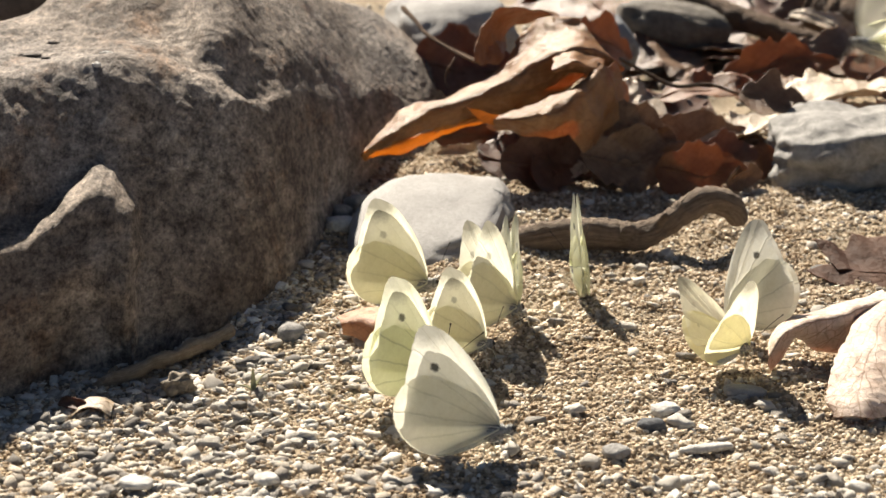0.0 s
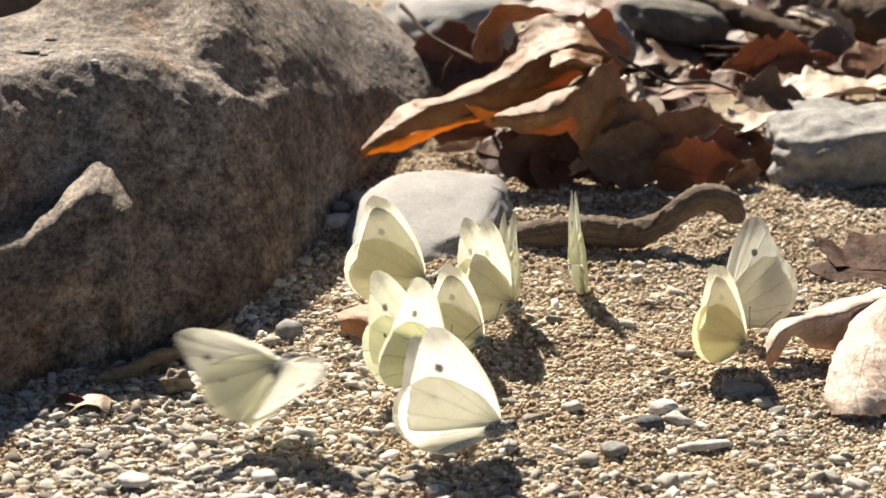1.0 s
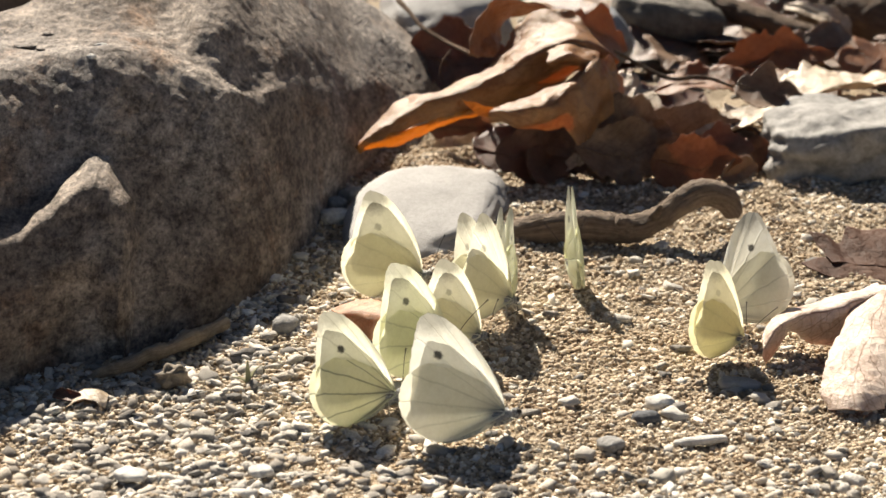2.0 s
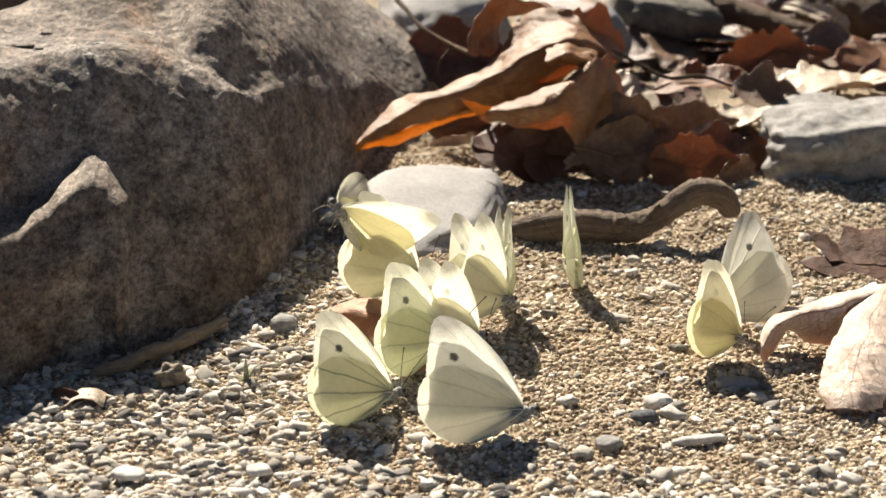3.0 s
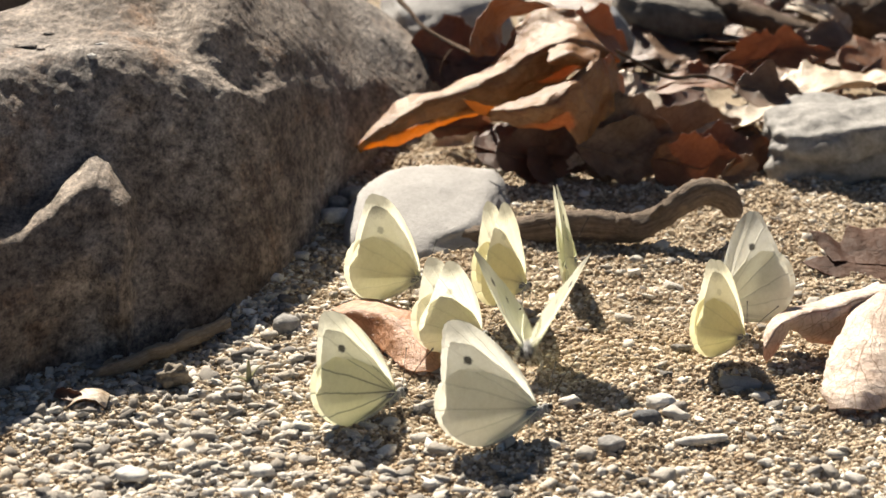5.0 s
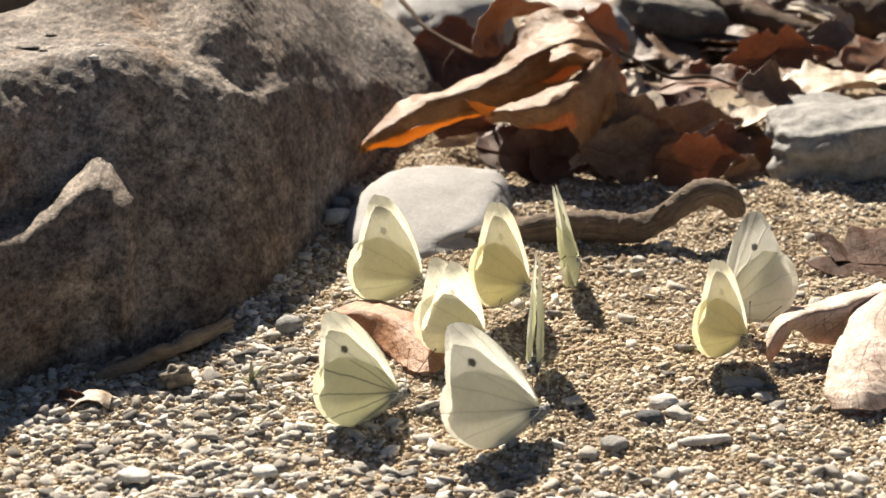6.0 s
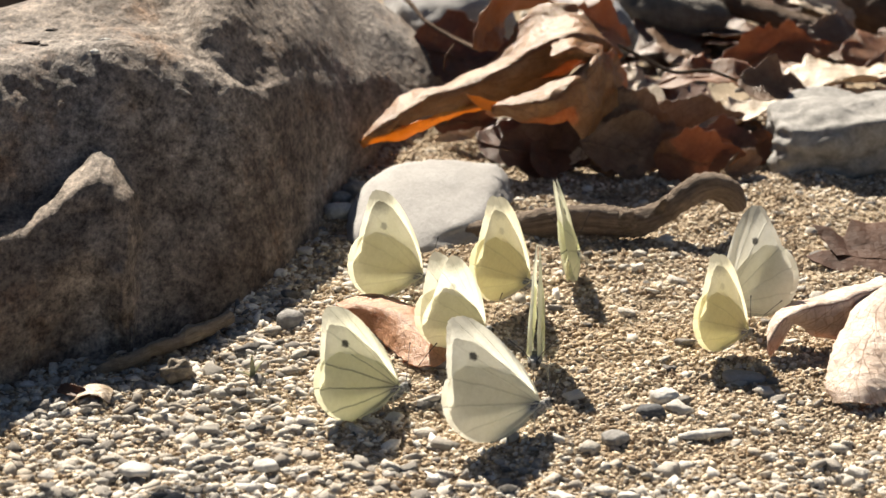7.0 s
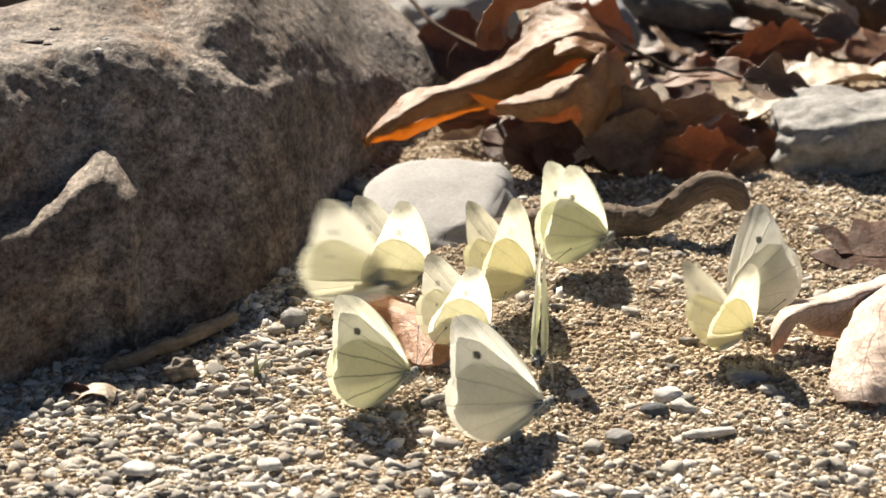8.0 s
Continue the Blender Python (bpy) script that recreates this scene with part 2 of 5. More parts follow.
# ---- ground ----
def build_ground():
    def axis(lo, hi, n, far):
        mid = [lo + (hi - lo) * i / n for i in range(n + 1)]
        out, step, d = [], (hi - lo) / n, 0.0
        while d < far:
            step *= 1.35
            d += step
            out.append(d)
        return [lo - d for d in reversed(out)] + mid + [hi + d for d in out]

    xs = axis(-0.22, 0.22, 200, 80.0)
    ys = axis(-0.24, 0.50, 260, 80.0)
    verts = [(x, y, lift(x, y) if abs(x) < 1 and abs(y) < 1.2 else lift(x, min(y, 1.2)) + 0.05 * math.sin(x * 0.7) * math.cos(y * 0.5)) for x in xs for y in ys]
    n = len(ys)
    faces = [(i * n + j, (i + 1) * n + j, (i + 1) * n + j + 1, i * n + j + 1) for i in range(len(xs) - 1) for j in range(n - 1)]
    me = bpy.data.meshes.new("ground")
    me.from_pydata(verts, [], faces)
    g = mesh_part("ground", me, sand_material("sand"))
    return tagged(g, "brown damp sand strewn with fine gravel", "ground", kind="structure")


def ico():
    bm = bmesh.new()
    bmesh.ops.create_icosphere(bm, subdivisions=1, radius=1.0)
    v = np.array([q.co[:] for q in bm.verts])
    f = np.array([[q.index for q in p.verts] for p in bm.faces])
    bm.free()
    return v, f


def scatter(name, count, sizes, area, material, seed, keep, flat=0.6, label="", parent=None):
    """Loose grains as one joined mesh of little angular stones."""
    rng = np.random.default_rng(seed)
    bv, bf = ico()
    x = rng.uniform(area[0], area[1], count * 3)
    y = area[2] + (area[3] - area[2]) * rng.uniform(0, 1, count * 3) ** 1.25
    ok = np.abs(x) < (0.62 + y) * 0.205 + 0.012
    ok &= keep(x, y, rng)
    x, y = x[ok][:count], y[ok][:count]
    n = len(x)
    s = sizes[0] + (sizes[1] - sizes[0]) * rng.uniform(0, 1, n) ** 2.2
    sc = s[:, None] * np.stack([rng.uniform(0.75, 1.35, n), rng.uniform(0.6, 1.1, n), rng.uniform(flat * 0.6, flat * 1.2, n)], 1)
    a, b = rng.uniform(0, np.pi * 2, n), rng.normal(0, 0.45, n)
    v = bv[None] * (1 + rng.normal(0, 0.2, (n, len(bv), 1))) * sc[:, None]
    cb, sb = np.cos(b)[:, None], np.sin(b)[:, None]
    vx, vz = v[..., 0] * cb - v[..., 2] * sb, v[..., 0] * sb + v[..., 2] * cb
    ca, sa = np.cos(a)[:, None], np.sin(a)[:, None]
    wx, wy = vx * ca - v[..., 1] * sa, vx * sa + v[..., 1] * ca
    z = np.array([lift(p, q) for p, q in zip(x, y)]) + sc[:, 2] * 0.35
    pts = np.stack([wx + x[:, None], wy + y[:, None], vz + z[:, None]], 2).reshape(-1, 3)
    tri = (bf[None] + (np.arange(n) * len(bv))[:, None, None]).reshape(-1, 3)
    me = bpy.data.meshes.new(name)
    me.vertices.add(len(pts))
    me.vertices.foreach_set("co", pts.ravel())
    me.loops.add(tri.size)
    me.loops.foreach_set("vertex_index", tri.ravel().astype(np.int32))
    me.polygons.add(len(tri))
    me.polygons.foreach_set("loop_start", (np.arange(len(tri)) * 3).astype(np.int32))
    me.update(calc_edges=True)
    ob = mesh_part(name, me, material, parent, smooth=False)
    return tagged(ob, label, kind="stuff")


# ---- boulder ----
# lines along the boulder, from its far end out of view to its end behind the curled leaf
FOOT = [(-0.25, -0.1, -0.002), (-0.19, -0.17, -0.002), (-0.1315, -0.1508, 0), (-0.1057, -0.1131, 0), (-0.0944, -0.1, 0), (-0.0816, -0.0922, 0), (-0.0694, -0.0773, 0), (-0.063, -0.0697, 0), (-0.0565, -0.0611, 0), (-0.0504, -0.0455, 0), (-0.0443, -0.0241, 0), (-0.0317, 0.0463, 0), (-0.0243, 0.0842, 0), (-0.0157, 0.1081, 0), (-0.0046, 0.1321, 0), (0.006, 0.165, 0.0)]
KNEE = [(-0.25, -0.04, 0.03), (-0.195, -0.09, 0.052), (-0.1415, -0.0897, 0.0635), (-0.1133, -0.0525, 0.0613), (-0.1014, -0.036, 0.0616), (-0.0877, -0.0283, 0.0606), (-0.0739, -0.0191, 0.0555), (-0.0668, -0.0155, 0.052), (-0.0596, -0.0118, 0.0476), (-0.0527, -0.0019, 0.0425), (-0.0462, 0.0181, 0.0404), (-0.0325, 0.0707, 0.0236), (-0.0248, 0.1051, 0.0205), (-0.0159, 0.1205, 0.0128), (-0.0047, 0.1404, 0.0092), (0.006, 0.167, 0.004)]
RIDGE = [(-0.25, -0.01, 0.034), (-0.2, -0.06, 0.058), (-0.1473, -0.0647, 0.0672), (-0.1166, -0.0336, 0.0636), (-0.1037, -0.0213, 0.063), (-0.0897, -0.0138, 0.0621), (-0.0759, -0.0008, 0.0592), (-0.0679, -0.0032, 0.0551), (-0.0601, -0.0055, 0.0495), (-0.0532, 0.0057, 0.0451), (-0.0468, 0.0284, 0.0436), (-0.0332, 0.0906, 0.0291), (-0.025, 0.1146, 0.0234), (-0.0161, 0.1342, 0.0181), (-0.0047, 0.1471, 0.0126), (0.006, 0.169, 0.006)]
BROW = [(-0.255, 0.02, 0.036), (-0.21, -0.03, 0.06), (-0.1523, -0.0441, 0.0682), (-0.12, -0.0149, 0.0647), (-0.1064, -0.0048, 0.064), (-0.0919, 0.003, 0.0631), (-0.0778, 0.0166, 0.0613), (-0.0693, 0.0129, 0.065), (-0.062, 0.0205, 0.0631), (-0.0554, 0.0372, 0.0565), (-0.0485, 0.0564, 0.0509), (-0.0345, 0.1219, 0.036), (-0.0259, 0.1456, 0.0308), (-0.0165, 0.157, 0.0263), (-0.0048, 0.1607, 0.0194), (0.006, 0.172, 0.009)]
CREST = [(-0.26, 0.06, 0.032), (-0.22, 0.04, 0.05), (-0.1633, 0.0159, 0.0622), (-0.1265, 0.0301, 0.0617), (-0.1127, 0.0452, 0.07), (-0.0974, 0.053, 0.0731), (-0.0825, 0.0666, 0.0713), (-0.0734, 0.0629, 0.073), (-0.0657, 0.0705, 0.0691), (-0.0588, 0.0872, 0.0615), (-0.0515, 0.1064, 0.0549), (-0.0362, 0.1619, 0.04), (-0.027, 0.1806, 0.0328), (-0.017, 0.182, 0.0253), (-0.0048, 0.1727, 0.0154), (0.005, 0.178, 0.009)]
# overhanging ledge low on the flank: height of its edge
LEDGE = [(-0.1505, 0.0380), (-0.1205, 0.0350), (-0.1105, 0.0338), (-0.1040, 0.0340), (-0.1000, 0.0364), (-0.0965, 0.0388), (-0.0930, 0.0408), (-0.0890, 0.0416), (-0.0855, 0.0402), (-0.0825, 0.0368), (-0.0800, 0.0300), (-0.0780, 0.0)]


def smooth_step(a, b, x):
    t = min(max((x - a) / (b - a), 0.0), 1.0)
    return t * t * (3 - 2 * t)


def rounded(points, v):
    """Curve through unevenly spaced points, with no overshoot; v from 0 to 1 along its length."""
    knots = [0.0]
    for a, b in zip(points, points[1:]):
        knots.append(knots[-1] + max((b - a).length, 1e-5) ** 0.6)
    s = v * knots[-1]
    i = max(k for k in range(len(points) - 1) if knots[k] <= s + 1e-9)

    def slope(k):
        lo, hi = max(k - 1, 0), min(k + 1, len(points) - 1)
        return (points[hi] - points[lo]) / (knots[hi] - knots[lo])

    h = knots[i + 1] - knots[i]
    f = (s - knots[i]) / h
    return (points[i] * (2 * f ** 3 - 3 * f * f + 1) + slope(i) * (h * (f ** 3 - 2 * f * f + f))
            + points[i + 1] * (3 * f * f - 2 * f ** 3) + slope(i + 1) * (h * (f ** 3 - f * f)))


def boulder_bm():
    led = np.array(LEDGE)
    held = {}

    def section(u):
        if u not in held:
            held.clear()
            foot, knee, ridge, brow, crest = [Vector(spline(line, u)) for line in (FOOT, KNEE, RIDGE, BROW, CREST)]
            under = foot + Vector((0, 0.006, -0.014))
            mid = foot.lerp(knee, 0.5) + Vector((0.0, -0.0022, 0.0018))
            back = crest + Vector((0.0, 0.035, -0.5 * crest.z))
            low = crest + Vector((0.0, 0.045, -crest.z - 0.01))
            held[u] = [under, foot, mid, knee, ridge, brow, crest, back, low]
        return held[u]

    def place(u, v):
        lines = section(0.02 + 0.98 * u)
        p = rounded(lines, v)
        x, y, z = p
        up = smooth_step(0.035, 0.06, z)
        out = Vector((0.10, -0.85 + 0.75 * up, 0.25 + 0.75 * up)).normalized()
        k = 0.0012 * noise.noise(p * 24 + Vector((2, 0, 5))) + 0.0007 * noise.noise(p * 62) + 0.0005 * noise.noise(p * 140) + 0.0004 * noise.noise(p * 330)
        k += 0.0008 * abs(noise.noise(Vector((x * 48 + 3.0, y * 48, z * 40)))) - 0.0003
        k += 0.0022 * smooth_step(-0.062, -0.045, x) * noise.noise(p * 42 + Vector((0, 4, 1)))
        # small shelf of rock jutting from the flank
        wob = x + 0.0025 * noise.noise(p * 120 + Vector((0, 9, 0)))
        zl = float(np.interp(wob, led[:, 0], led[:, 1])) + 0.0009 * noise.noise(Vector((x * 160, 4.0, 0.0))) + 0.0006 * noise.noise(Vector((x * 420, 1.0, 0.0)))
        shelf = 0.0
        if y < -0.02 and zl > 0 and z < 0.055:
            d = zl - z
            shelf = smooth_step(-0.0014, 0.0040, d) * (1 - smooth_step(0.014, 0.036, d))
            shelf *= (0.0122 + 0.0014 * smooth_step(-0.107, -0.095, x)) * smooth_step(-0.0765, -0.0815, x)
        return p + out * k + Vector((0.10, -1.0, 0.12)) * shelf

    return grid_bm(620, 330, place)


def build_boulder():
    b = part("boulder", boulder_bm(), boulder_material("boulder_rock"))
    co = np.array([v.co[:] for v in b.data.vertices])
    white = stone_material("chip_stone", (0.50, 0.48, 0.45), (0.66, 0.64, 0.60))
    soil = stone_material("dark_crumb", (0.07, 0.055, 0.045), (0.16, 0.13, 0.11))
    for x, y, half, label in [(-0.0935, -0.0310, (0.0011, 0.0009, 0.0009), "tiny white chip lying on the boulder"), (-0.0929, -0.0176, (0.0018, 0.0007, 0.0005), "tiny pale sliver lying on the boulder"),
                              (-0.1124, -0.0225, (0.0030, 0.0018, 0.0006), "dark crumb of earth on the boulder"), (-0.1076, -0.0269, (0.0012, 0.0007, 0.0006), "dark crumb of earth on the boulder"),
                              (-0.1089, -0.0075, (0.0014, 0.0008, 0.0006), "dark crumb of earth on the boulder")]:
        near = co[:, 2] > 0.05
        z = co[near][np.argmin((co[near][:, 0] - x) ** 2 + (co[near][:, 1] - y) ** 2)][2]
        ob = part("rock_chip", stone_bm(half, x * 900, 0.9, 0.5, 3), soil if "dark" in label else white)
        ob.location = (x, y, z)
        tagged(ob, label, "stone")
    return tagged(b, "large rounded brown-grey boulder with a knobbly ledge", "boulder")


FOOT_X, FOOT_Y = [p[0] for p in FOOT], [p[1] for p in FOOT]
BACK_Y = [p[1] + 0.04 for p in CREST]


def inside_boulder(x, y, grow=0.0):
    return (x < 0.004 + grow) & (y > np.interp(x, FOOT_X, FOOT_Y) - grow) & (y < np.interp(x, FOOT_X, BACK_Y) + grow)


SHARED = {}


# ---- stones ----
def build_stone(name, label, at, half, turn, seed, material, box=0.8, rough=0.12, category="stone", sub=4, group=""):
    ob = part(name, stone_bm(half, seed, box, rough, sub), material)
    ob.matrix_world = pose(*at, *turn)
    return tagged(ob, label, category, group)


def build_stones():
    grey = stone_material("grey_stone", (0.16, 0.152, 0.143), (0.33, 0.318, 0.300))
    slab = stone_material("pale_grey_stone", (0.26, 0.25, 0.24), (0.34, 0.33, 0.32), 90)
    dim = stone_material("blue_grey_stone", (0.05, 0.053, 0.06), (0.10, 0.104, 0.112))
    white = stone_material("white_stone", (0.44, 0.42, 0.39), (0.62, 0.60, 0.56))
    build_stone("flat_stone", "smooth pale grey flat stone lying on the sand", (-0.0058, 0.024, 0.0026), (0.0220, 0.034, 0.0052), (8, 0, -18), 2.0, slab, 0.80, 0.12)
    build_stone("block_stone", "blocky grey weathered stone beside dry leaves", (0.1240, 0.079, 0.0075), (0.0225, 0.017, 0.0110), (3, -3, 6), 5.0, grey, 0.45, 0.20, sub=5)
    build_stone("rear_stone", "light grey stone behind the blocky stone", (0.124, 0.108, 0.007), (0.016, 0.014, 0.009), (4, 6, 20), 7.0, grey, 0.7)
    build_stone("white_pebble", "white rounded pebble at the boulder's foot", (-0.0325, 0.0225, 0.002), (0.0043, 0.0038, 0.0024), (0, 0, 10), 3.0, white)
    build_stone("small_pebble", "small grey pebble beside the flat stone", (-0.0285, 0.044, 0.002), (0.0040, 0.0034, 0.0026), (0, 0, 50), 9.0, grey, sub=3)
    build_stone("small_pebble", "small grey pebble beside the flat stone", (-0.0325, 0.035, 0.002), (0.0032, 0.0030, 0.0022), (0, 0, 15), 10.0, grey, sub=3)
    build_stone("round_pebble", "round dark grey pebble on fine gravel", (-0.0405, -0.0735, 0.0022), (0.0036, 0.0034, 0.0028), (0, 0, 0), 11.0, grey, sub=3)
    build_stone("flat_pebble", "white flat oval pebble on gravel", (-0.0680, -0.1655, 0.0015), (0.0037, 0.0029, 0.0011), (0, 0, -10), 12.0, white, sub=3)
    build_stone("flat_pebble", "pale flat pebble on gravel", (-0.0400, -0.1635, 0.0015), (0.0026, 0.0026, 0.0011), (0, 0, 30), 13.0, white, sub=3)
    build_stone("long_stone", "grey flat elongated stone on sand", (0.0705, -0.1115, 0.0013), (0.0054, 0.0028, 0.0014), (0, 4, -6), 14.0, slab, 0.7, sub=3)
    build_stone("dark_stone", "dark grey angular stone on sand", (0.0462, -0.1345, 0.0016), (0.0034, 0.0025, 0.0020), (0, 0, 12), 15.0, dim, 0.7, sub=3)
    build_stone("white_chip", "white angular stone chip on sand", (0.0503, -0.1245, 0.0018), (0.0034, 0.0026, 0.0016), (0, 0, 25), 16.0, white, 0.65, 0.2, sub=3)
    build_stone("grey_chip", "light grey worn stone chip on sand", (0.0370, -0.1485, 0.0014), (0.0030, 0.0028, 0.0014), (0, 0, 40), 17.0, grey, 0.7, sub=3)
    build_stone("white_sliver", "long white sliver of shell on sand", (0.0575, -0.1455, 0.0010), (0.0066, 0.0014, 0.0010), (0, 0, 14), 18.0, white, 0.8, sub=3)
    build_stone("soil_clod", "crumbly brown clod of earth on gravel", (-0.0654, -0.1086, 0.0022), (0.0036, 0.0030, 0.0026), (0, 0, 20), 25.0, stone_material("soil", (0.13, 0.10, 0.07), (0.30, 0.25, 0.19), 500), 0.9, 0.5, sub=4)
    # heaps behind
    build_stone("slab_stone", "smooth blue-grey slab behind the curled leaf", (0.0560, 0.2050, 0.0100), (0.007, 0.030, 0.012), (-30, -10, 20), 19.0, stone_material("slate_stone", (0.12, 0.125, 0.135), (0.22, 0.225, 0.24)), 0.7)
    build_stone("long_rock", "long grey rounded rock in the leaf litter", (0.0854, 0.2350, 0.0159), (0.022, 0.013, 0.009), (0, 8, -8), 20.0, stone_material("brown_rock", (0.08, 0.068, 0.056), (0.17, 0.148, 0.122)), 0.8)
    build_stone("back_rock", "pale sunlit rock behind the boulder", (0.0002, 0.2100, 0.0176), (0.024, 0.030, 0.016), (0, 0, 10), 21.0, slab, 0.8)
    # extra stone, coloured dark to fill the dim corner behind the boulder
    build_stone("dark_filler_rock", "dark rock added to fill the dim corner behind the boulder", (-0.165, 0.150, 0.012), (0.045, 0.030, 0.050), (0, 0, 10), 29.0, stone_material("dark_filler_rock", (0.05, 0.042, 0.036), (0.12, 0.10, 0.088)), 0.8)
    build_stone("ledge_pebble", "small pale pebble lying on the boulder's ledge", (-0.1120, -0.0870, 0.0290), (0.0022, 0.0020, 0.0022), (0, 20, 0), 23.0, grey, sub=3)


# ---- twigs ----
def build_twig(name, label, points, radii, material, rough=0.16, seed=1.0, rings=60, sides=14):
    ob = part(name, tube_bm(points, radii, rings, sides, rough, seed), material)
    return tagged(ob, label, "twig")


def build_twigs():
    bark = bark_material("grey_bark", (0.12, 0.082, 0.057), (0.37, 0.285, 0.215))
    pale = bark_material("pale_bark", (0.32, 0.25, 0.18), (0.56, 0.46, 0.35))
    brown = bark_material("brown_bark", (0.09, 0.055, 0.038), (0.20, 0.135, 0.09))
    root = new("root_twig")
    root.location = (0.04, 0.005, 0.0)
    tagged(root, "gnarled grey-brown root arching over the sand", "twig")
    back = Matrix.Translation((-0.04, -0.005, 0.0))
    for name, path, radii, rough in (
            ("stem", [(0.0026, 0.0040, -0.0000), (0.0188, 0.0040, 0.0022), (0.0350, 0.0040, 0.0049), (0.0512, 0.0040, 0.0039), (0.0597, 0.0050, 0.0056), (0.0672, 0.0070, 0.0106), (0.0745, 0.0090, 0.0134), (0.0811, 0.0120, 0.0103), (0.0838, 0.0140, 0.0056)],
             [0.0034, 0.0040, 0.0045, 0.0043, 0.0036, 0.0037, 0.0040, 0.0038, 0.0030], 0.15),
            ("knot", [(0.0487, 0.0030, 0.0046), (0.0511, 0.0020, 0.0050), (0.0537, 0.0030, 0.0051)], [0.0022, 0.0036, 0.0022], 0.3),
            ("stub", [(0.0593, 0.0040, 0.0066), (0.0605, 0.0010, 0.0099), (0.0613, -0.0010, 0.0122)], [0.0014, 0.0012, 0.0008], 0.2)):
        bm = tube_bm(path, radii, 110 if name == "stem" else 16, 20, rough, 3.0)
        bmesh.ops.transform(bm, matrix=back, verts=bm.verts)
        part(name, bm, bark, root)
    build_twig("base_twig", "thin pale-brown twig along the boulder's foot",
               [(-0.086, -0.108, 0.0015), (-0.0815, -0.1045, 0.0022), (-0.078, -0.1015, 0.0020), (-0.0735, -0.0970, 0.0032), (-0.069, -0.0930, 0.0030), (-0.064, -0.0865, 0.0034), (-0.060, -0.0800, 0.0030), (-0.0555, -0.0740, 0.0038)],
               [0.0010, 0.0017, 0.0019, 0.0018, 0.0016], pale, 0.42, 5.0, 60, 12)
    build_twig("back_stick", "thick brown stick lying across the litter",
               [(0.0888, 0.2500, 0.0238), (0.1035, 0.2400, 0.0201), (0.1207, 0.2250, 0.0167), (0.1382, 0.2100, 0.0140)],
               [0.0046, 0.0046, 0.0044, 0.0036], brown, 0.12, 7.0, 50, 14)
    build_twig("far_log", "dark brown weathered log in the shade",
               [(0.1470, 0.2700, 0.0136), (0.1637, 0.2500, 0.0133), (0.1882, 0.2300, 0.0121)],
               [0.012, 0.013, 0.012], brown, 0.1, 9.0, 40, 16)
    build_twig("litter_stem", "thin dry leaf stalk lying over the litter",
               [(0.056, 0.118, 0.030), (0.064, 0.116, 0.026), (0.074, 0.112, 0.022), (0.085, 0.110, 0.023), (0.095, 0.108, 0.020)],
               [0.0006, 0.0007, 0.0007, 0.0006, 0.0004], brown, 0.1, 11.0, 30, 8)


# ---- dry leaves ----
def build_leaf(name, label, at, turn, length, width, seed, material, lobes=0, curl=0.0, bend=0.0, crumple=0.004, group=""):
    leaf = new(name)
    leaf.matrix_world = pose(*at, *turn)
    place = leaf_shape(length, width, seed, lobes, curl, bend, crumple)
    sheet_part("blade", grid_bm(44, 22, place), material, leaf)
    rib = [tuple(place(u / 8, 0.5)) for u in range(9)]
    part("midrib", tube_bm(rib, [length * 0.016, length * 0.014, length * 0.009, length * 0.004], 24, 6, 0.1, seed), material, leaf)
    return tagged(leaf, label, "leaf", group)


def roll(edges, nu=48, nv=20, crumple=0.0010, seed=0.0, torn=1.0):
    """A rolled piece of leaf blade, smooth across the given edge lines."""
    def place(u, v):
        ragged = 1 + torn * (0.16 * noise.noise(Vector((u * 8, seed, 0))) + 0.12 * noise.noise(Vector((u * 24, seed, 3))))
        w = min(1.0, max(0.0, 0.5 + (v - 0.5) * (ragged if len(edges) > 2 else 1.0)))
        p = Vector(spline([spline(e, u) for e in edges], w))
        return p + noise.noise_vector(p * 90 + Vector((seed, 0, 0))) * crumple + noise.noise_vector(p * 260) * crumple * 0.35 + noise.noise_vector(p * 600) * crumple * 0.12

    return grid_bm(nu, nv, place)


# lines across the rolled lobes of the large leaf, edge by edge
LONG_ROLL = [[(-0.0275, 0.0675, 0.0112), (-0.0171, 0.079, 0.0209), (-0.0097, 0.084, 0.0237), (0.002, 0.089, 0.0253), (0.011, 0.091, 0.0296), (0.0177, 0.092, 0.0344), (0.021, 0.096, 0.0414), (0.0291, 0.098, 0.0472), (0.0408, 0.096, 0.0482)],
             [(-0.0277, 0.066, 0.011), (-0.0148, 0.069, 0.0199), (-0.0042, 0.072, 0.024), (0.0081, 0.0745, 0.0276), (0.0205, 0.0755, 0.034), (0.031, 0.0755, 0.0395), (0.0416, 0.0765, 0.0425), (0.0488, 0.079, 0.0415), (0.0534, 0.08, 0.0371)],
             [(-0.0268, 0.0665, 0.0111), (-0.0149, 0.0715, 0.0141), (-0.0007, 0.077, 0.0174), (0.0118, 0.081, 0.0193), (0.0217, 0.083, 0.0205), (0.0308, 0.085, 0.0226), (0.0371, 0.087, 0.0263), (0.0406, 0.087, 0.03), (0.052, 0.083, 0.0333)]]
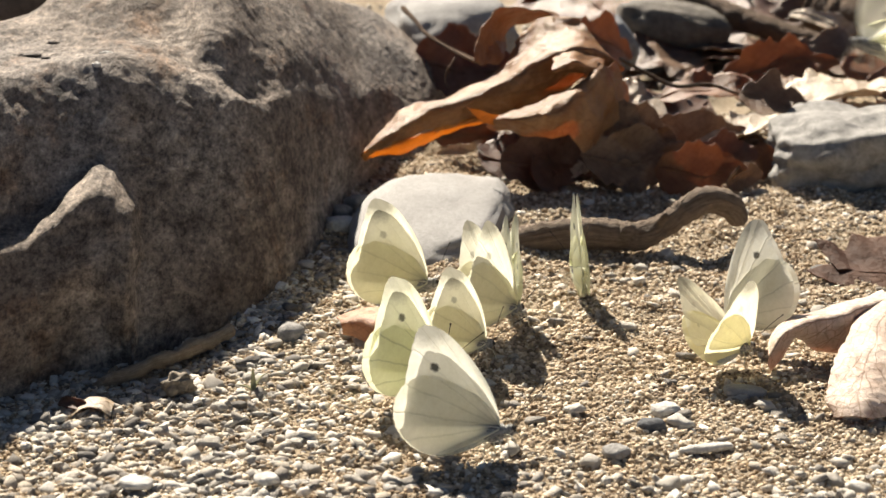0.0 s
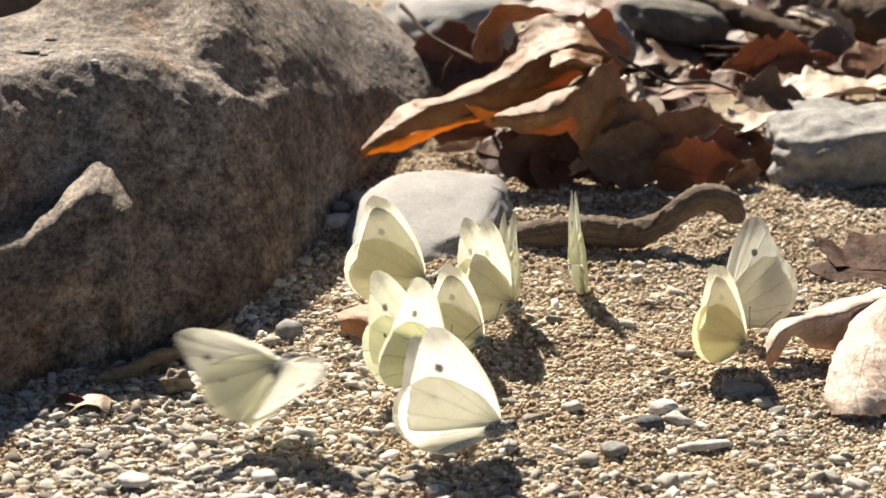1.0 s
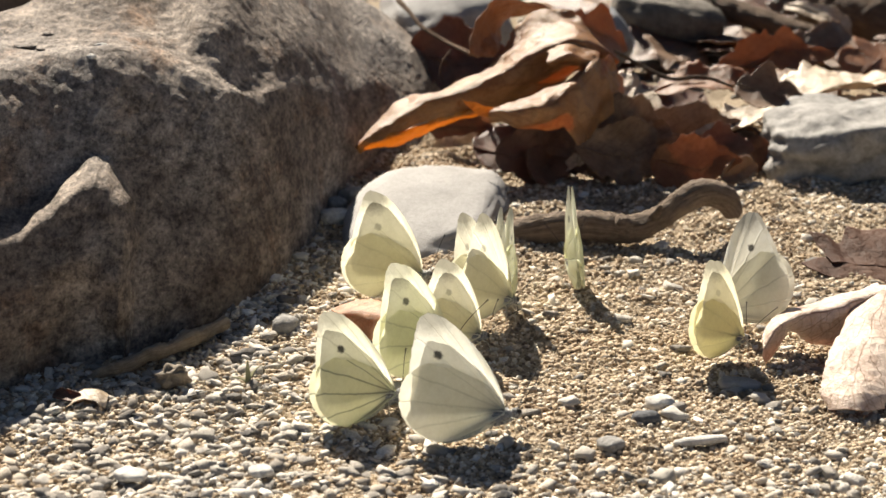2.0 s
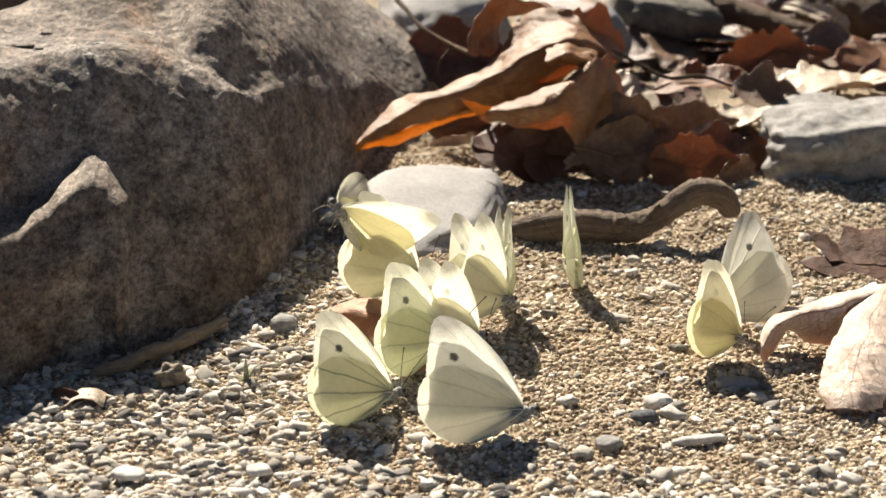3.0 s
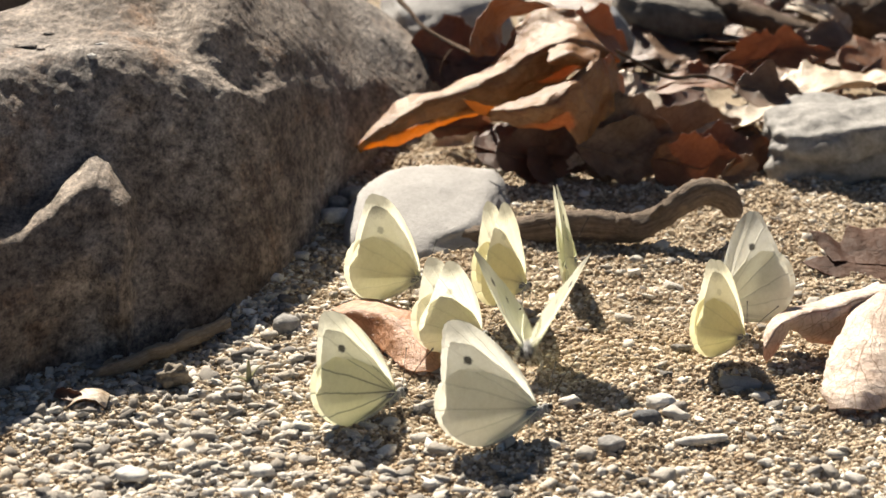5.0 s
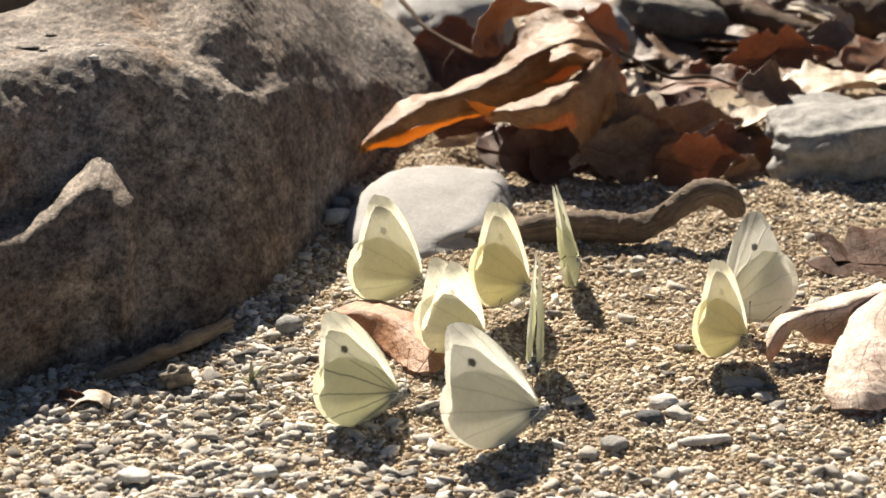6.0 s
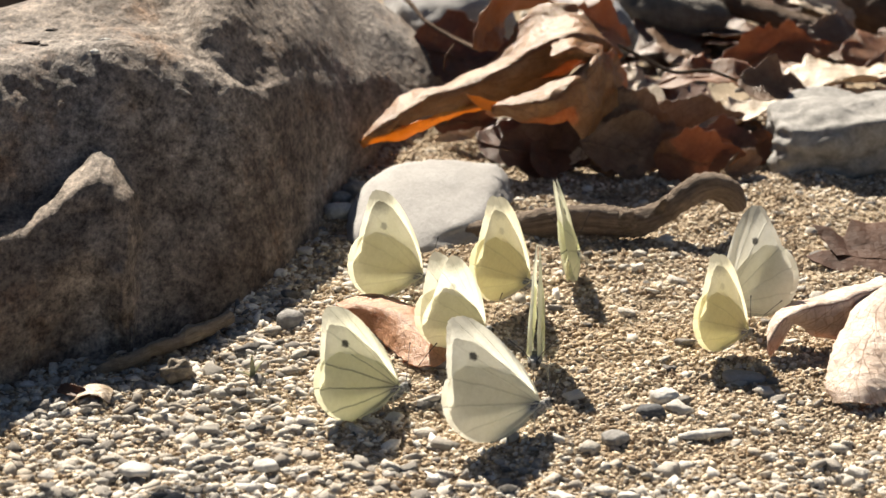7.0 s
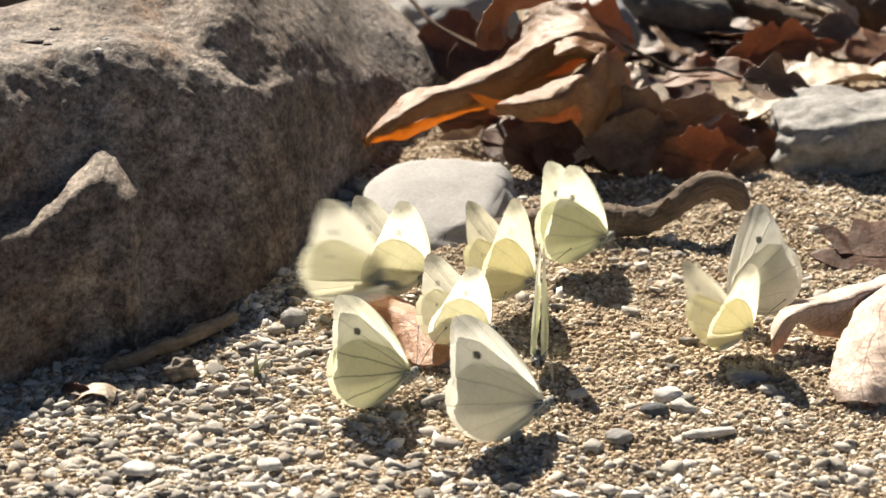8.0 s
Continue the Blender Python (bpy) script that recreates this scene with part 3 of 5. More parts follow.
HOOD_LOBE = [[(0.0083, 0.0927, 0.0347), (0.0091, 0.0982, 0.0416), (0.0135, 0.1029, 0.0473), (0.0221, 0.1051, 0.0498), (0.0321, 0.104, 0.0489), (0.0418, 0.098, 0.0454), (0.0487, 0.088, 0.0399)],
             [(0.0113, 0.0975, 0.0325), (0.0128, 0.1035, 0.0382), (0.0162, 0.109, 0.0426), (0.0233, 0.1126, 0.046), (0.0321, 0.112, 0.0461), (0.0409, 0.104, 0.043), (0.0479, 0.091, 0.0388)],
             [(0.0154, 0.1036, 0.0311), (0.0181, 0.1098, 0.0346), (0.0179, 0.116, 0.0377), (0.0213, 0.1189, 0.0409), (0.029, 0.1175, 0.0427), (0.0383, 0.11, 0.0417), (0.0473, 0.093, 0.038)]]
SHORT_ROLL = [[(0.0136, 0.0604, 0.0254), (0.0209, 0.0561, 0.0277), (0.0295, 0.056, 0.0306), (0.0374, 0.061, 0.0332), (0.0429, 0.067, 0.0364), (0.046, 0.072, 0.0392)],
              [(0.0128, 0.0549, 0.0259), (0.0203, 0.0473, 0.0278), (0.0291, 0.046, 0.0299), (0.0375, 0.051, 0.0315), (0.0436, 0.059, 0.0337), (0.0476, 0.07, 0.0371)],
              [(0.0114, 0.056, 0.0234), (0.0199, 0.0507, 0.0217), (0.0285, 0.0491, 0.0212), (0.0373, 0.053, 0.0189), (0.0427, 0.056, 0.0157), (0.0491, 0.068, 0.0301)]]
GLOWING_LIP = [[(-0.0273, 0.0655, 0.0126), (-0.0149, 0.0708, 0.0148), (-0.0007, 0.0763, 0.0181), (0.0109, 0.0803, 0.0197)],
               [(-0.0272, 0.0662, 0.0108), (-0.0149, 0.0718, 0.0125), (-0.0007, 0.0775, 0.0158), (0.0109, 0.0812, 0.0187)],
               [(-0.0265, 0.068, 0.0092), (-0.015, 0.074, 0.0101), (-0.0007, 0.08, 0.0137), (0.011, 0.0832, 0.0175)]]
GLOWING_TIP = [[(0.005, 0.0579, 0.0287), (0.0088, 0.055, 0.0283), (0.0141, 0.0538, 0.0269)],
               [(0.0054, 0.0576, 0.0286), (0.0096, 0.0534, 0.0248), (0.0152, 0.053, 0.0239)]]
DRAPE = [[(0.046, 0.072, 0.0392), (0.0468, 0.066, 0.0324), (0.0452, 0.06, 0.0249), (0.0427, 0.056, 0.0157)],
         [(0.0497, 0.075, 0.0381), (0.051, 0.072, 0.0327), (0.0498, 0.068, 0.0265), (0.0434, 0.057, 0.016)],
         [(0.0514, 0.079, 0.0383), (0.0544, 0.08, 0.0326), (0.0562, 0.078, 0.0249), (0.0447, 0.06, 0.0159)]]
TUCK = [[(0.0313, 0.074, 0.0394), (0.0381, 0.076, 0.0415), (0.0473, 0.077, 0.0406)],
        [(0.0309, 0.064, 0.0393), (0.0386, 0.065, 0.0405), (0.0469, 0.069, 0.0381)],
        [(0.0328, 0.066, 0.0374), (0.0401, 0.067, 0.0368), (0.0467, 0.07, 0.0339)]]
CURLED = [LONG_ROLL, HOOD_LOBE, SHORT_ROLL, GLOWING_LIP, GLOWING_TIP, DRAPE, TUCK]
# its stalk and a dry tendril
STALK = [(-0.0165, 0.1600, 0.0386), (-0.0120, 0.1500, 0.0361), (-0.0075, 0.1400, 0.0330), (0.0011, 0.1280, 0.0304), (0.0096, 0.1100, 0.0304)]
TENDRIL = [(0.0021, 0.1250, 0.0288), (-0.0008, 0.1200, 0.0259), (-0.0015, 0.1180, 0.0220), (-0.0002, 0.1150, 0.0198)]
WIDE_LOBE = [[(0.1085, -0.0709, 0.0125), (0.0977, -0.093, 0.0098), (0.0909, -0.1105, 0.0068), (0.0882, -0.1218, 0.004), (0.0888, -0.1272, 0.0012)],
             [(0.1105, -0.0738, 0.0135), (0.1005, -0.0958, 0.0108), (0.094, -0.1132, 0.0078), (0.0912, -0.1244, 0.005), (0.091, -0.1297, 0.0022)],
             [(0.1129, -0.075, 0.0139), (0.1042, -0.0969, 0.0112), (0.0978, -0.1142, 0.0082), (0.0944, -0.1254, 0.0054), (0.094, -0.1307, 0.0026)],
             [(0.117, -0.0738, 0.0135), (0.1085, -0.0958, 0.0108), (0.1023, -0.1132, 0.0078), (0.0991, -0.1244, 0.005), (0.0978, -0.1297, 0.0022)],
             [(0.1233, -0.0703, 0.0123), (0.1145, -0.0925, 0.0096), (0.1086, -0.11, 0.0066), (0.105, -0.1213, 0.0038), (0.1024, -0.1267, 0.001)]]
BENT_LOBE = [[(0.1109, -0.067, 0.0115), (0.0996, -0.0744, 0.011), (0.0901, -0.0808, 0.0105), (0.0811, -0.0895, 0.01), (0.0778, -0.0962, 0.008)],
             [(0.1103, -0.078, 0.013), (0.0988, -0.0873, 0.0125), (0.0898, -0.0913, 0.012), (0.0813, -0.097, 0.0105), (0.0776, -0.1, 0.005)],
             [(0.1083, -0.0727, 0.002), (0.0986, -0.0853, 0.001), (0.092, -0.0874, 0.003), (0.0853, -0.0908, 0.0075), (0.079, -0.0972, 0.001)]]
DROOPING = [WIDE_LOBE, BENT_LOBE]
REAR_LOBES = [[(0.1018, -0.012, 0.0081), (0.1064, -0.013, 0.0074), (0.1101, -0.014, 0.0054), (0.1128, -0.01, 0.0091), (0.1183, -0.01, 0.008), (0.1277, -0.01, 0.0091)],
              [(0.1046, -0.019, 0.0051), (0.1078, -0.019, 0.0051), (0.1114, -0.019, 0.0042), (0.1153, -0.019, 0.0051), (0.1198, -0.02, 0.005), (0.1268, -0.02, 0.0054)],
              [(0.1063, -0.025, 0.0034), (0.1089, -0.025, 0.0034), (0.112, -0.025, 0.0031), (0.1157, -0.026, 0.0034), (0.1204, -0.026, 0.0031), (0.1258, -0.026, 0.0028)]]
FRONT_LOBES = [[(0.0982, -0.023, 0.0027), (0.1038, -0.021, 0.0032), (0.1103, -0.021, 0.0037), (0.1174, -0.021, 0.0037), (0.1267, -0.021, 0.0041)],
               [(0.1014, -0.027, 0.0021), (0.1058, -0.026, 0.0024), (0.1102, -0.027, 0.0024), (0.1162, -0.028, 0.0018), (0.1255, -0.028, 0.0018)],
               [(0.1033, -0.029, 0.0015), (0.107, -0.031, 0.0008), (0.1117, -0.0325, 0.0004), (0.1161, -0.0335, 0.0001), (0.1245, -0.034, -0.0001)]]
DARK_LOBES = [REAR_LOBES, FRONT_LOBES]
FALLEN = [
    [[(-0.0292, -0.0680, 0.0049), (-0.0209, -0.0680, 0.0071), (-0.0121, -0.0740, 0.0080), (-0.0045, -0.0860, 0.0065), (-0.0003, -0.0960, 0.0028)],
     [(-0.0279, -0.0740, 0.0052), (-0.0194, -0.0780, 0.0076), (-0.0111, -0.0880, 0.0074), (-0.0054, -0.0970, 0.0052), (-0.0010, -0.1030, 0.0026)],
     [(-0.0270, -0.0720, 0.0017), (-0.0205, -0.0810, 0.0023), (-0.0145, -0.0930, 0.0016), (-0.0099, -0.1020, 0.0012), (-0.0030, -0.1040, 0.0014)]],
]
SCRAP = [
    [[(-0.0902, -0.1160, -0.0000), (-0.0882, -0.1145, 0.0014), (-0.0854, -0.1130, 0.0026), (-0.0824, -0.1130, 0.0026), (-0.0799, -0.1140, 0.0015)],
     [(-0.0895, -0.1190, 0.0007), (-0.0873, -0.1180, 0.0025), (-0.0847, -0.1175, 0.0036), (-0.0817, -0.1175, 0.0034), (-0.0792, -0.1180, 0.0019)],
     [(-0.0884, -0.1215, 0.0010), (-0.0862, -0.1215, 0.0027), (-0.0838, -0.1215, 0.0033), (-0.0812, -0.1215, 0.0026), (-0.0793, -0.1215, 0.0009)]],
]


def build_curled_leaf(material, glow, hood):
    leaf = new("curled_leaf")
    leaf.location = (0.03, 0.09, 0.0)
    inv = Matrix.Translation((-0.03, -0.09, 0))
    for name, label, pick, mat in (("blade", "rolled brown blade with pale sunlit ridges", (0, 2, 5, 6), material), ("hood", "arched brown lobe closing the leaf behind, toned down for shade", (1,), hood), ("fold", "thin inner fold coloured orange for light shining through", (3, 4), glow)):
        joined = bmesh.new()
        for i in pick:
            bm = roll(CURLED[i], 90, 44, 0.0016, i * 3.0)
            me = bpy.data.meshes.new("piece")
            bm.to_mesh(me)
            bm.free()
            joined.from_mesh(me)
            bpy.data.meshes.remove(me)
        bmesh.ops.transform(joined, matrix=inv, verts=joined.verts)
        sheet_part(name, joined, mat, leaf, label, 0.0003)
    for name, pts, rr in (("stalk", STALK, [0.0011, 0.0008, 0.0007, 0.0007, 0.0009]), ("tendril", TENDRIL, [0.0003, 0.0003, 0.0003, 0.0002])):
        bm = tube_bm(pts, rr, 30, 8, 0.1, 4.0)
        bmesh.ops.transform(bm, matrix=inv, verts=bm.verts)
        part(name, bm, SHARED["stem"], leaf, "thin brown stalk")
    return tagged(leaf, "large curled dry brown leaf with rolled lobes", "leaf")


def build_lobed_leaf(name, label, pieces, base, material, crumple=0.0010, ragged=1.0):
    """A dry leaf made of curved lobes that hang together."""
    leaf = new(name)
    leaf.location = base
    inv = Matrix.Translation(-Vector(base))
    for i, edges in enumerate(pieces):
        bm = roll(edges, 70, 24, crumple, 7.0 + i * 3, ragged)
        bmesh.ops.transform(bm, matrix=inv, verts=bm.verts)
        sheet_part("lobe", bm, material, leaf)
    return tagged(leaf, label, "leaf")


def build_leaves():
    SHARED["stem"] = bark_material("stalk_bark", (0.13, 0.07, 0.04), (0.28, 0.17, 0.10))
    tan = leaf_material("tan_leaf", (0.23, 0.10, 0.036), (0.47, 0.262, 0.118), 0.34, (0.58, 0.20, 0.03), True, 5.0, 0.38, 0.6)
    brown = leaf_material("brown_leaf", (0.15, 0.078, 0.042), (0.29, 0.185, 0.115), 0.22, (0.34, 0.17, 0.075))
    russet = leaf_material("russet_leaf", (0.17, 0.07, 0.03), (0.34, 0.155, 0.07), 0.34, (0.50, 0.21, 0.08))
    pale = leaf_material("pale_leaf", (0.46, 0.35, 0.24), (0.70, 0.58, 0.44), 0.15, (0.7, 0.45, 0.2))
    dark = leaf_material("dark_leaf", (0.09, 0.045, 0.03), (0.18, 0.10, 0.065), 0.2, (0.5, 0.17, 0.05))
    pink = leaf_material("pinkish_leaf", (0.40, 0.17, 0.075), (0.66, 0.37, 0.21), 0.3, (0.80, 0.34, 0.1))
    blush = leaf_material("blush_leaf", (0.56, 0.39, 0.29), (0.86, 0.73, 0.62), 0.22, (0.62, 0.24, 0.08), True, 5.0, 0.40)
    # same leaf: light shining through put into fold's colour, shade into hood's
    build_curled_leaf(tan, leaf_material("backlit_leaf", (0.36, 0.17, 0.05), (0.56, 0.30, 0.09), 0.5, (0.85, 0.40, 0.04), False),
                      leaf_material("shaded_leaf", (0.17, 0.08, 0.035), (0.36, 0.205, 0.10), 0.26, (0.46, 0.16, 0.03), True, 5.0, 0.42))
    # the leaf among the butterflies
    build_lobed_leaf("fallen_leaf", "reddish-brown dry leaf under the butterflies", FALLEN, (-0.012, -0.085, 0.0), pink)
    # pair beside the sand
    build_lobed_leaf("drooping_leaf", "pale pinkish-brown dry leaf with drooping lobes", DROOPING, (0.10, -0.09, 0.0), blush, 0.0010, 0.9)
    build_lobed_leaf("dark_leaf", "dark brown lobed dry leaf on the sand", DARK_LOBES, (0.115, -0.022, 0.0), leaf_material("plum_leaf", (0.06, 0.030, 0.022), (0.16, 0.092, 0.066), 0.12, (0.5, 0.17, 0.05), True, 6.0, 0.62, 0.12), 0.0008, 0.4)
    build_lobed_leaf("leaf_scrap", "pale curled scrap of dry leaf on gravel", SCRAP, (-0.084, -0.117, 0.0), pale, 0.0009, 1.5).location.y -= 0.004
    build_leaf("leaf_scrap", "dark curled scrap of dry leaf on gravel", (-0.0885, -0.1225, 0.0030), (40, 0, -30), 0.009, 0.006, 10, dark, 1, 1.2, -0.8, 0.0020)
    # litter: (kind, material, place, turn, length, width, lobes, curl, bend)
    litter = [
        ("small pale scrap of dry leaf", pale, (0.0330, 0.0775, 0.0040), (75, -60, 10), 0.0065, 0.0030, 0, 0.4, 0.2),
        ("tall brown leaf standing in the litter", brown, (0.0839, 0.0900, 0.0093), (72, 4, 6), 0.040, 0.022, 2, 0.4, 0.2),
        ("dark leaf standing in the litter", dark, (0.0395, 0.0940, 0.0077), (66, -4, -8), 0.040, 0.024, 2, 0.4, 0.2),
        ("shaded brown leaf standing in the litter", brown, (0.0587, 0.0720, 0.0150), (78, 0, -4), 0.027, 0.027, 0, 0.3, 0.2),
        ("pale broken leaf with a spread of veins", pale, (0.0593, 0.1050, 0.0206), (6, 10, -20), 0.028, 0.026, 2, 0.5, -0.5),
        ("russet ragged leaf standing on edge", russet, (0.0747, 0.0700, 0.0084), (68, -6, 4), 0.026, 0.014, 3, 0.5, 0.3),
        ("small brown leaf scrap standing on edge", brown, (0.0905, 0.0660, 0.0048), (80, 0, 20), 0.01, 0.01, 1, 0.6, 0.2),
        ("pale crinkled leaf in the litter", pale, (0.0922, 0.0920, 0.0122), (8, -14, 20), 0.026, 0.022, 3, 0.9, -0.5),
        ("russet leaf in the litter", russet, (0.0922, 0.1250, 0.0179), (28, 4, 6), 0.042, 0.022, 3, 0.5, -0.3),
        ("russet leaf in the litter", russet, (0.1167, 0.1650, 0.0168), (42, -6, -6), 0.042, 0.026, 3, 0.7, -0.5),
        ("pale dry leaf over the stones", pale, (0.1338, 0.1400, 0.0123), (-4, -10, 14), 0.056, 0.040, 2, 0.6, -0.5),
        ("pale dry leaf over the stones", pale, (0.1439, 0.1250, 0.0092), (-2, -4, 40), 0.046, 0.034, 2, 0.5, -0.4),
        ("brown dry leaf in the litter", brown, (0.1092, 0.1100, 0.0149), (34, 10, -20), 0.03, 0.02, 3, 0.8, 0.4),
        ("dark brown dry leaf in the litter", dark, (0.0320, 0.0880, 0.0036), (28, 0, 10), 0.05, 0.03, 2, 0.5, 0.3),
        ("pale leaf edge beside the boulder", pale, (0.0029, 0.0920, 0.0076), (60, -14, 2), 0.016, 0.004, 0, 0.6, 0.3),
        ("dark brown dry leaf in the litter", dark, (0.0744, 0.1150, 0.0108), (30, 0, 60), 0.05, 0.036, 2, 0.5, 0.3),
        ("russet dry leaf behind the curled leaf", russet, (0.0543, 0.1450, 0.0309), (65, 30, 40), 0.03, 0.02, 2, 0.6, -0.3),
        ("pale dry leaf in the litter", pale, (0.1484, 0.2300, 0.0132), (30, 24, -30), 0.044, 0.012, 2, 0.8, -0.5),
        ("brown dry leaf in the litter", brown, (0.1488, 0.2000, 0.0114), (25, 10, 10), 0.05, 0.03, 2, 0.5, -0.4),
        ("russet dry leaf in the litter", russet, (0.1535, 0.1800, 0.0118), (30, -10, 60), 0.035, 0.026, 3, 0.5, -0.5),
        ("brown dry leaf in the litter", brown, (0.1443, 0.2800, 0.0076), (40, 0, 10), 0.05, 0.03, 2, 0.5, -0.4),
        # this dark blade stands in for the boulder's shaded shoulder
        ("dark brown dry leaf in place of shaded rock behind the boulder", dark, (0.0070, 0.1500, 0.0179), (55, 0, -20), 0.046, 0.034, 2, 0.6, 0.4),
        ("dark brown dry leaf in the litter", dark, (0.1788, 0.3300, -0.0051), (50, 0, 0), 0.08, 0.04, 2, 0.4, 0.2),
        ("brown leaf standing at the edge of the litter", brown, (0.0593, 0.0670, 0.0100), (76, 3, 8), 0.034, 0.026, 2, 0.5, 0.3),
        ("russet ragged leaf standing at the edge of the litter", russet, (0.0789, 0.0592, 0.0080), (70, -5, -12), 0.030, 0.022, 2, 0.6, 0.2),
        ("dark leaf leaning at the edge of the litter", dark, (0.0328, 0.0667, 0.0090), (62, 6, 14), 0.036, 0.024, 3, 0.5, 0.3),
        ("curled brown scrap at the edge of the litter", brown, (0.0913, 0.0601, 0.0050), (74, 0, 30), 0.014, 0.013, 1, 0.8, 0.3),
        ("pale edge of a leaf at the foot of the litter", pale, (0.0325, 0.0769, 0.0030), (60, -10, 6), 0.018, 0.006, 1, 0.6, 0.3),
        # dark leaf covering sunlit ground, in place of the curled leaf's shade
        ("dark brown leaf added for the shade under the curled leaf", dark, (0.0104, 0.1052, 0.0060), (66, 0, 4), 0.030, 0.012, 2, 0.5, 0.3),
        # leaves added here to stand in for the deep shadow under the rock
        ("dark brown leaf added for the shadow below the rock", dark, (0.0794, 0.2136, 0.0080), (14, 4, 20), 0.050, 0.032, 2, 0.4, -0.3),
        ("dark brown leaf added for the shadow below the rock", dark, (0.0991, 0.2193, 0.0080), (12, -6, -30), 0.048, 0.030, 3, 0.4, -0.3),
        ("brown leaf added for the shadow below the rock", brown, (0.0881, 0.2050, 0.0070), (16, 0, 70), 0.044, 0.030, 2, 0.5, -0.3),
    ]
    # the lower layer, flat on the ground
    rng = random.Random(8)
    for i in range(34):
        x, y = rng.uniform(0.03, 0.22), rng.uniform(0.095, 0.40)
        if y < 0.15 and 0.09 < x < 0.16:
            y += 0.08
        # beyond 0.16 mostly dark leaves: the shade there is put into their colour
        litter.append(("flat dry leaf in the lower litter", rng.choice((dark, dark, dark, brown, russet) if y > 0.16 else (dark, dark, brown, brown, russet, pale)), (x, y, lift(x, y) + 0.004 + 0.004 * rng.random()),
                       (rng.uniform(-14, 14), rng.uniform(-14, 14), rng.uniform(0, 360)), rng.uniform(0.04, 0.065), rng.uniform(0.028, 0.042), rng.choice((2, 3)), rng.uniform(0.2, 0.6), rng.uniform(-0.5, 0.3)))
    # scraps added along the litter's front to cover and shade bright sand
    for i in range(26):
        x, y = rng.uniform(0.028, 0.100), rng.uniform(0.064, 0.104)
        size = rng.uniform(0.010, 0.022)
        litter.append(("broken scrap of dry leaf added to shade the sand", rng.choice((dark, brown, brown, russet, pale)), (x, y, lift(x, y) + size * 0.28),
                       (rng.uniform(25, 75), rng.uniform(-25, 25), rng.uniform(-60, 60)), size, size * rng.uniform(0.5, 0.9), rng.choice((1, 2)), rng.uniform(0.4, 1.0), rng.uniform(-0.6, 0.4)))
    for i, (label, mat, at, turn, ln, wd, lobes, curl, bend) in enumerate(litter):
        build_leaf("dry_leaf", label, at, turn, ln, wd, 20 + i, mat, lobes, curl, bend, 0.0035, "leaf litter")


def build_sprout():
    """Three short blades pushing up through the gravel."""
    n = Nodes("young_grass")
    f = n.noise(700, 3)
    mat = n.finish(n.ramp(f, [(0.3, (0.20, 0.20, 0.11)), (0.7, (0.36, 0.35, 0.22))]), 0.5, 0.3)
    sprout = new("grass_sprout")
    sprout.location = (-0.0472, -0.1094, 0.0)
    for lean, tall, turn in ((0.0035, 0.0045, 20), (-0.0042, 0.0022, 10), (0.0008, 0.0060, 100), (0.0045, 0.0020, -30)):
        def place(u, v):
            w = 0.0007 * (1 - u ** 1.5) * (2 * v - 1)
            return (lean * u ** 1.3, w, tall * math.sin(1.4 * u) + abs(w) * 0.5)
        bm = grid_bm(10, 4, place)
        bmesh.ops.transform(bm, matrix=pose(0, 0, 0.0005, 0, 0, turn), verts=bm.verts)
        sheet_part("blade", bm, mat, sprout, "", 0.0002)
    tagged(sprout, "tiny green grass sprout pushing through gravel", "grass")


build_stones()
build_twigs()
build_sprout()
build_leaves()


# ---- butterflies ----
SPAN = 0.027                                # length of a forewing
SWEEP = 22.0                                # forewing drawn back, degrees


def swept(x, z):
    a = radians(SWEEP)
    return x * math.cos(a) - z * math.sin(a), x * math.sin(a) + z * math.cos(a)


FORE = [swept(*p) for p in [(0.0, 0.0), (0.07, 0.15), (0.10, 0.35), (0.09, 0.6), (0.03, 0.86), (-0.06, 0.99), (-0.14, 1.0), (-0.25, 0.91), (-0.40, 0.76), (-0.54, 0.60), (-0.64, 0.45), (-0.60, 0.36), (-0.28, 0.20), (-0.02, -0.02)]]
HIND = [(0.0, 0.02), (-0.05, 0.15), (-0.14, 0.28), (-0.28, 0.40), (-0.45, 0.49), (-0.60, 0.50), (-0.73, 0.43), (-0.81, 0.30), (-0.82, 0.15), (-0.76, 0.01), (-0.64, -0.10), (-0.50, -0.14), (-0.28, -0.11), (-0.03, -0.04)]


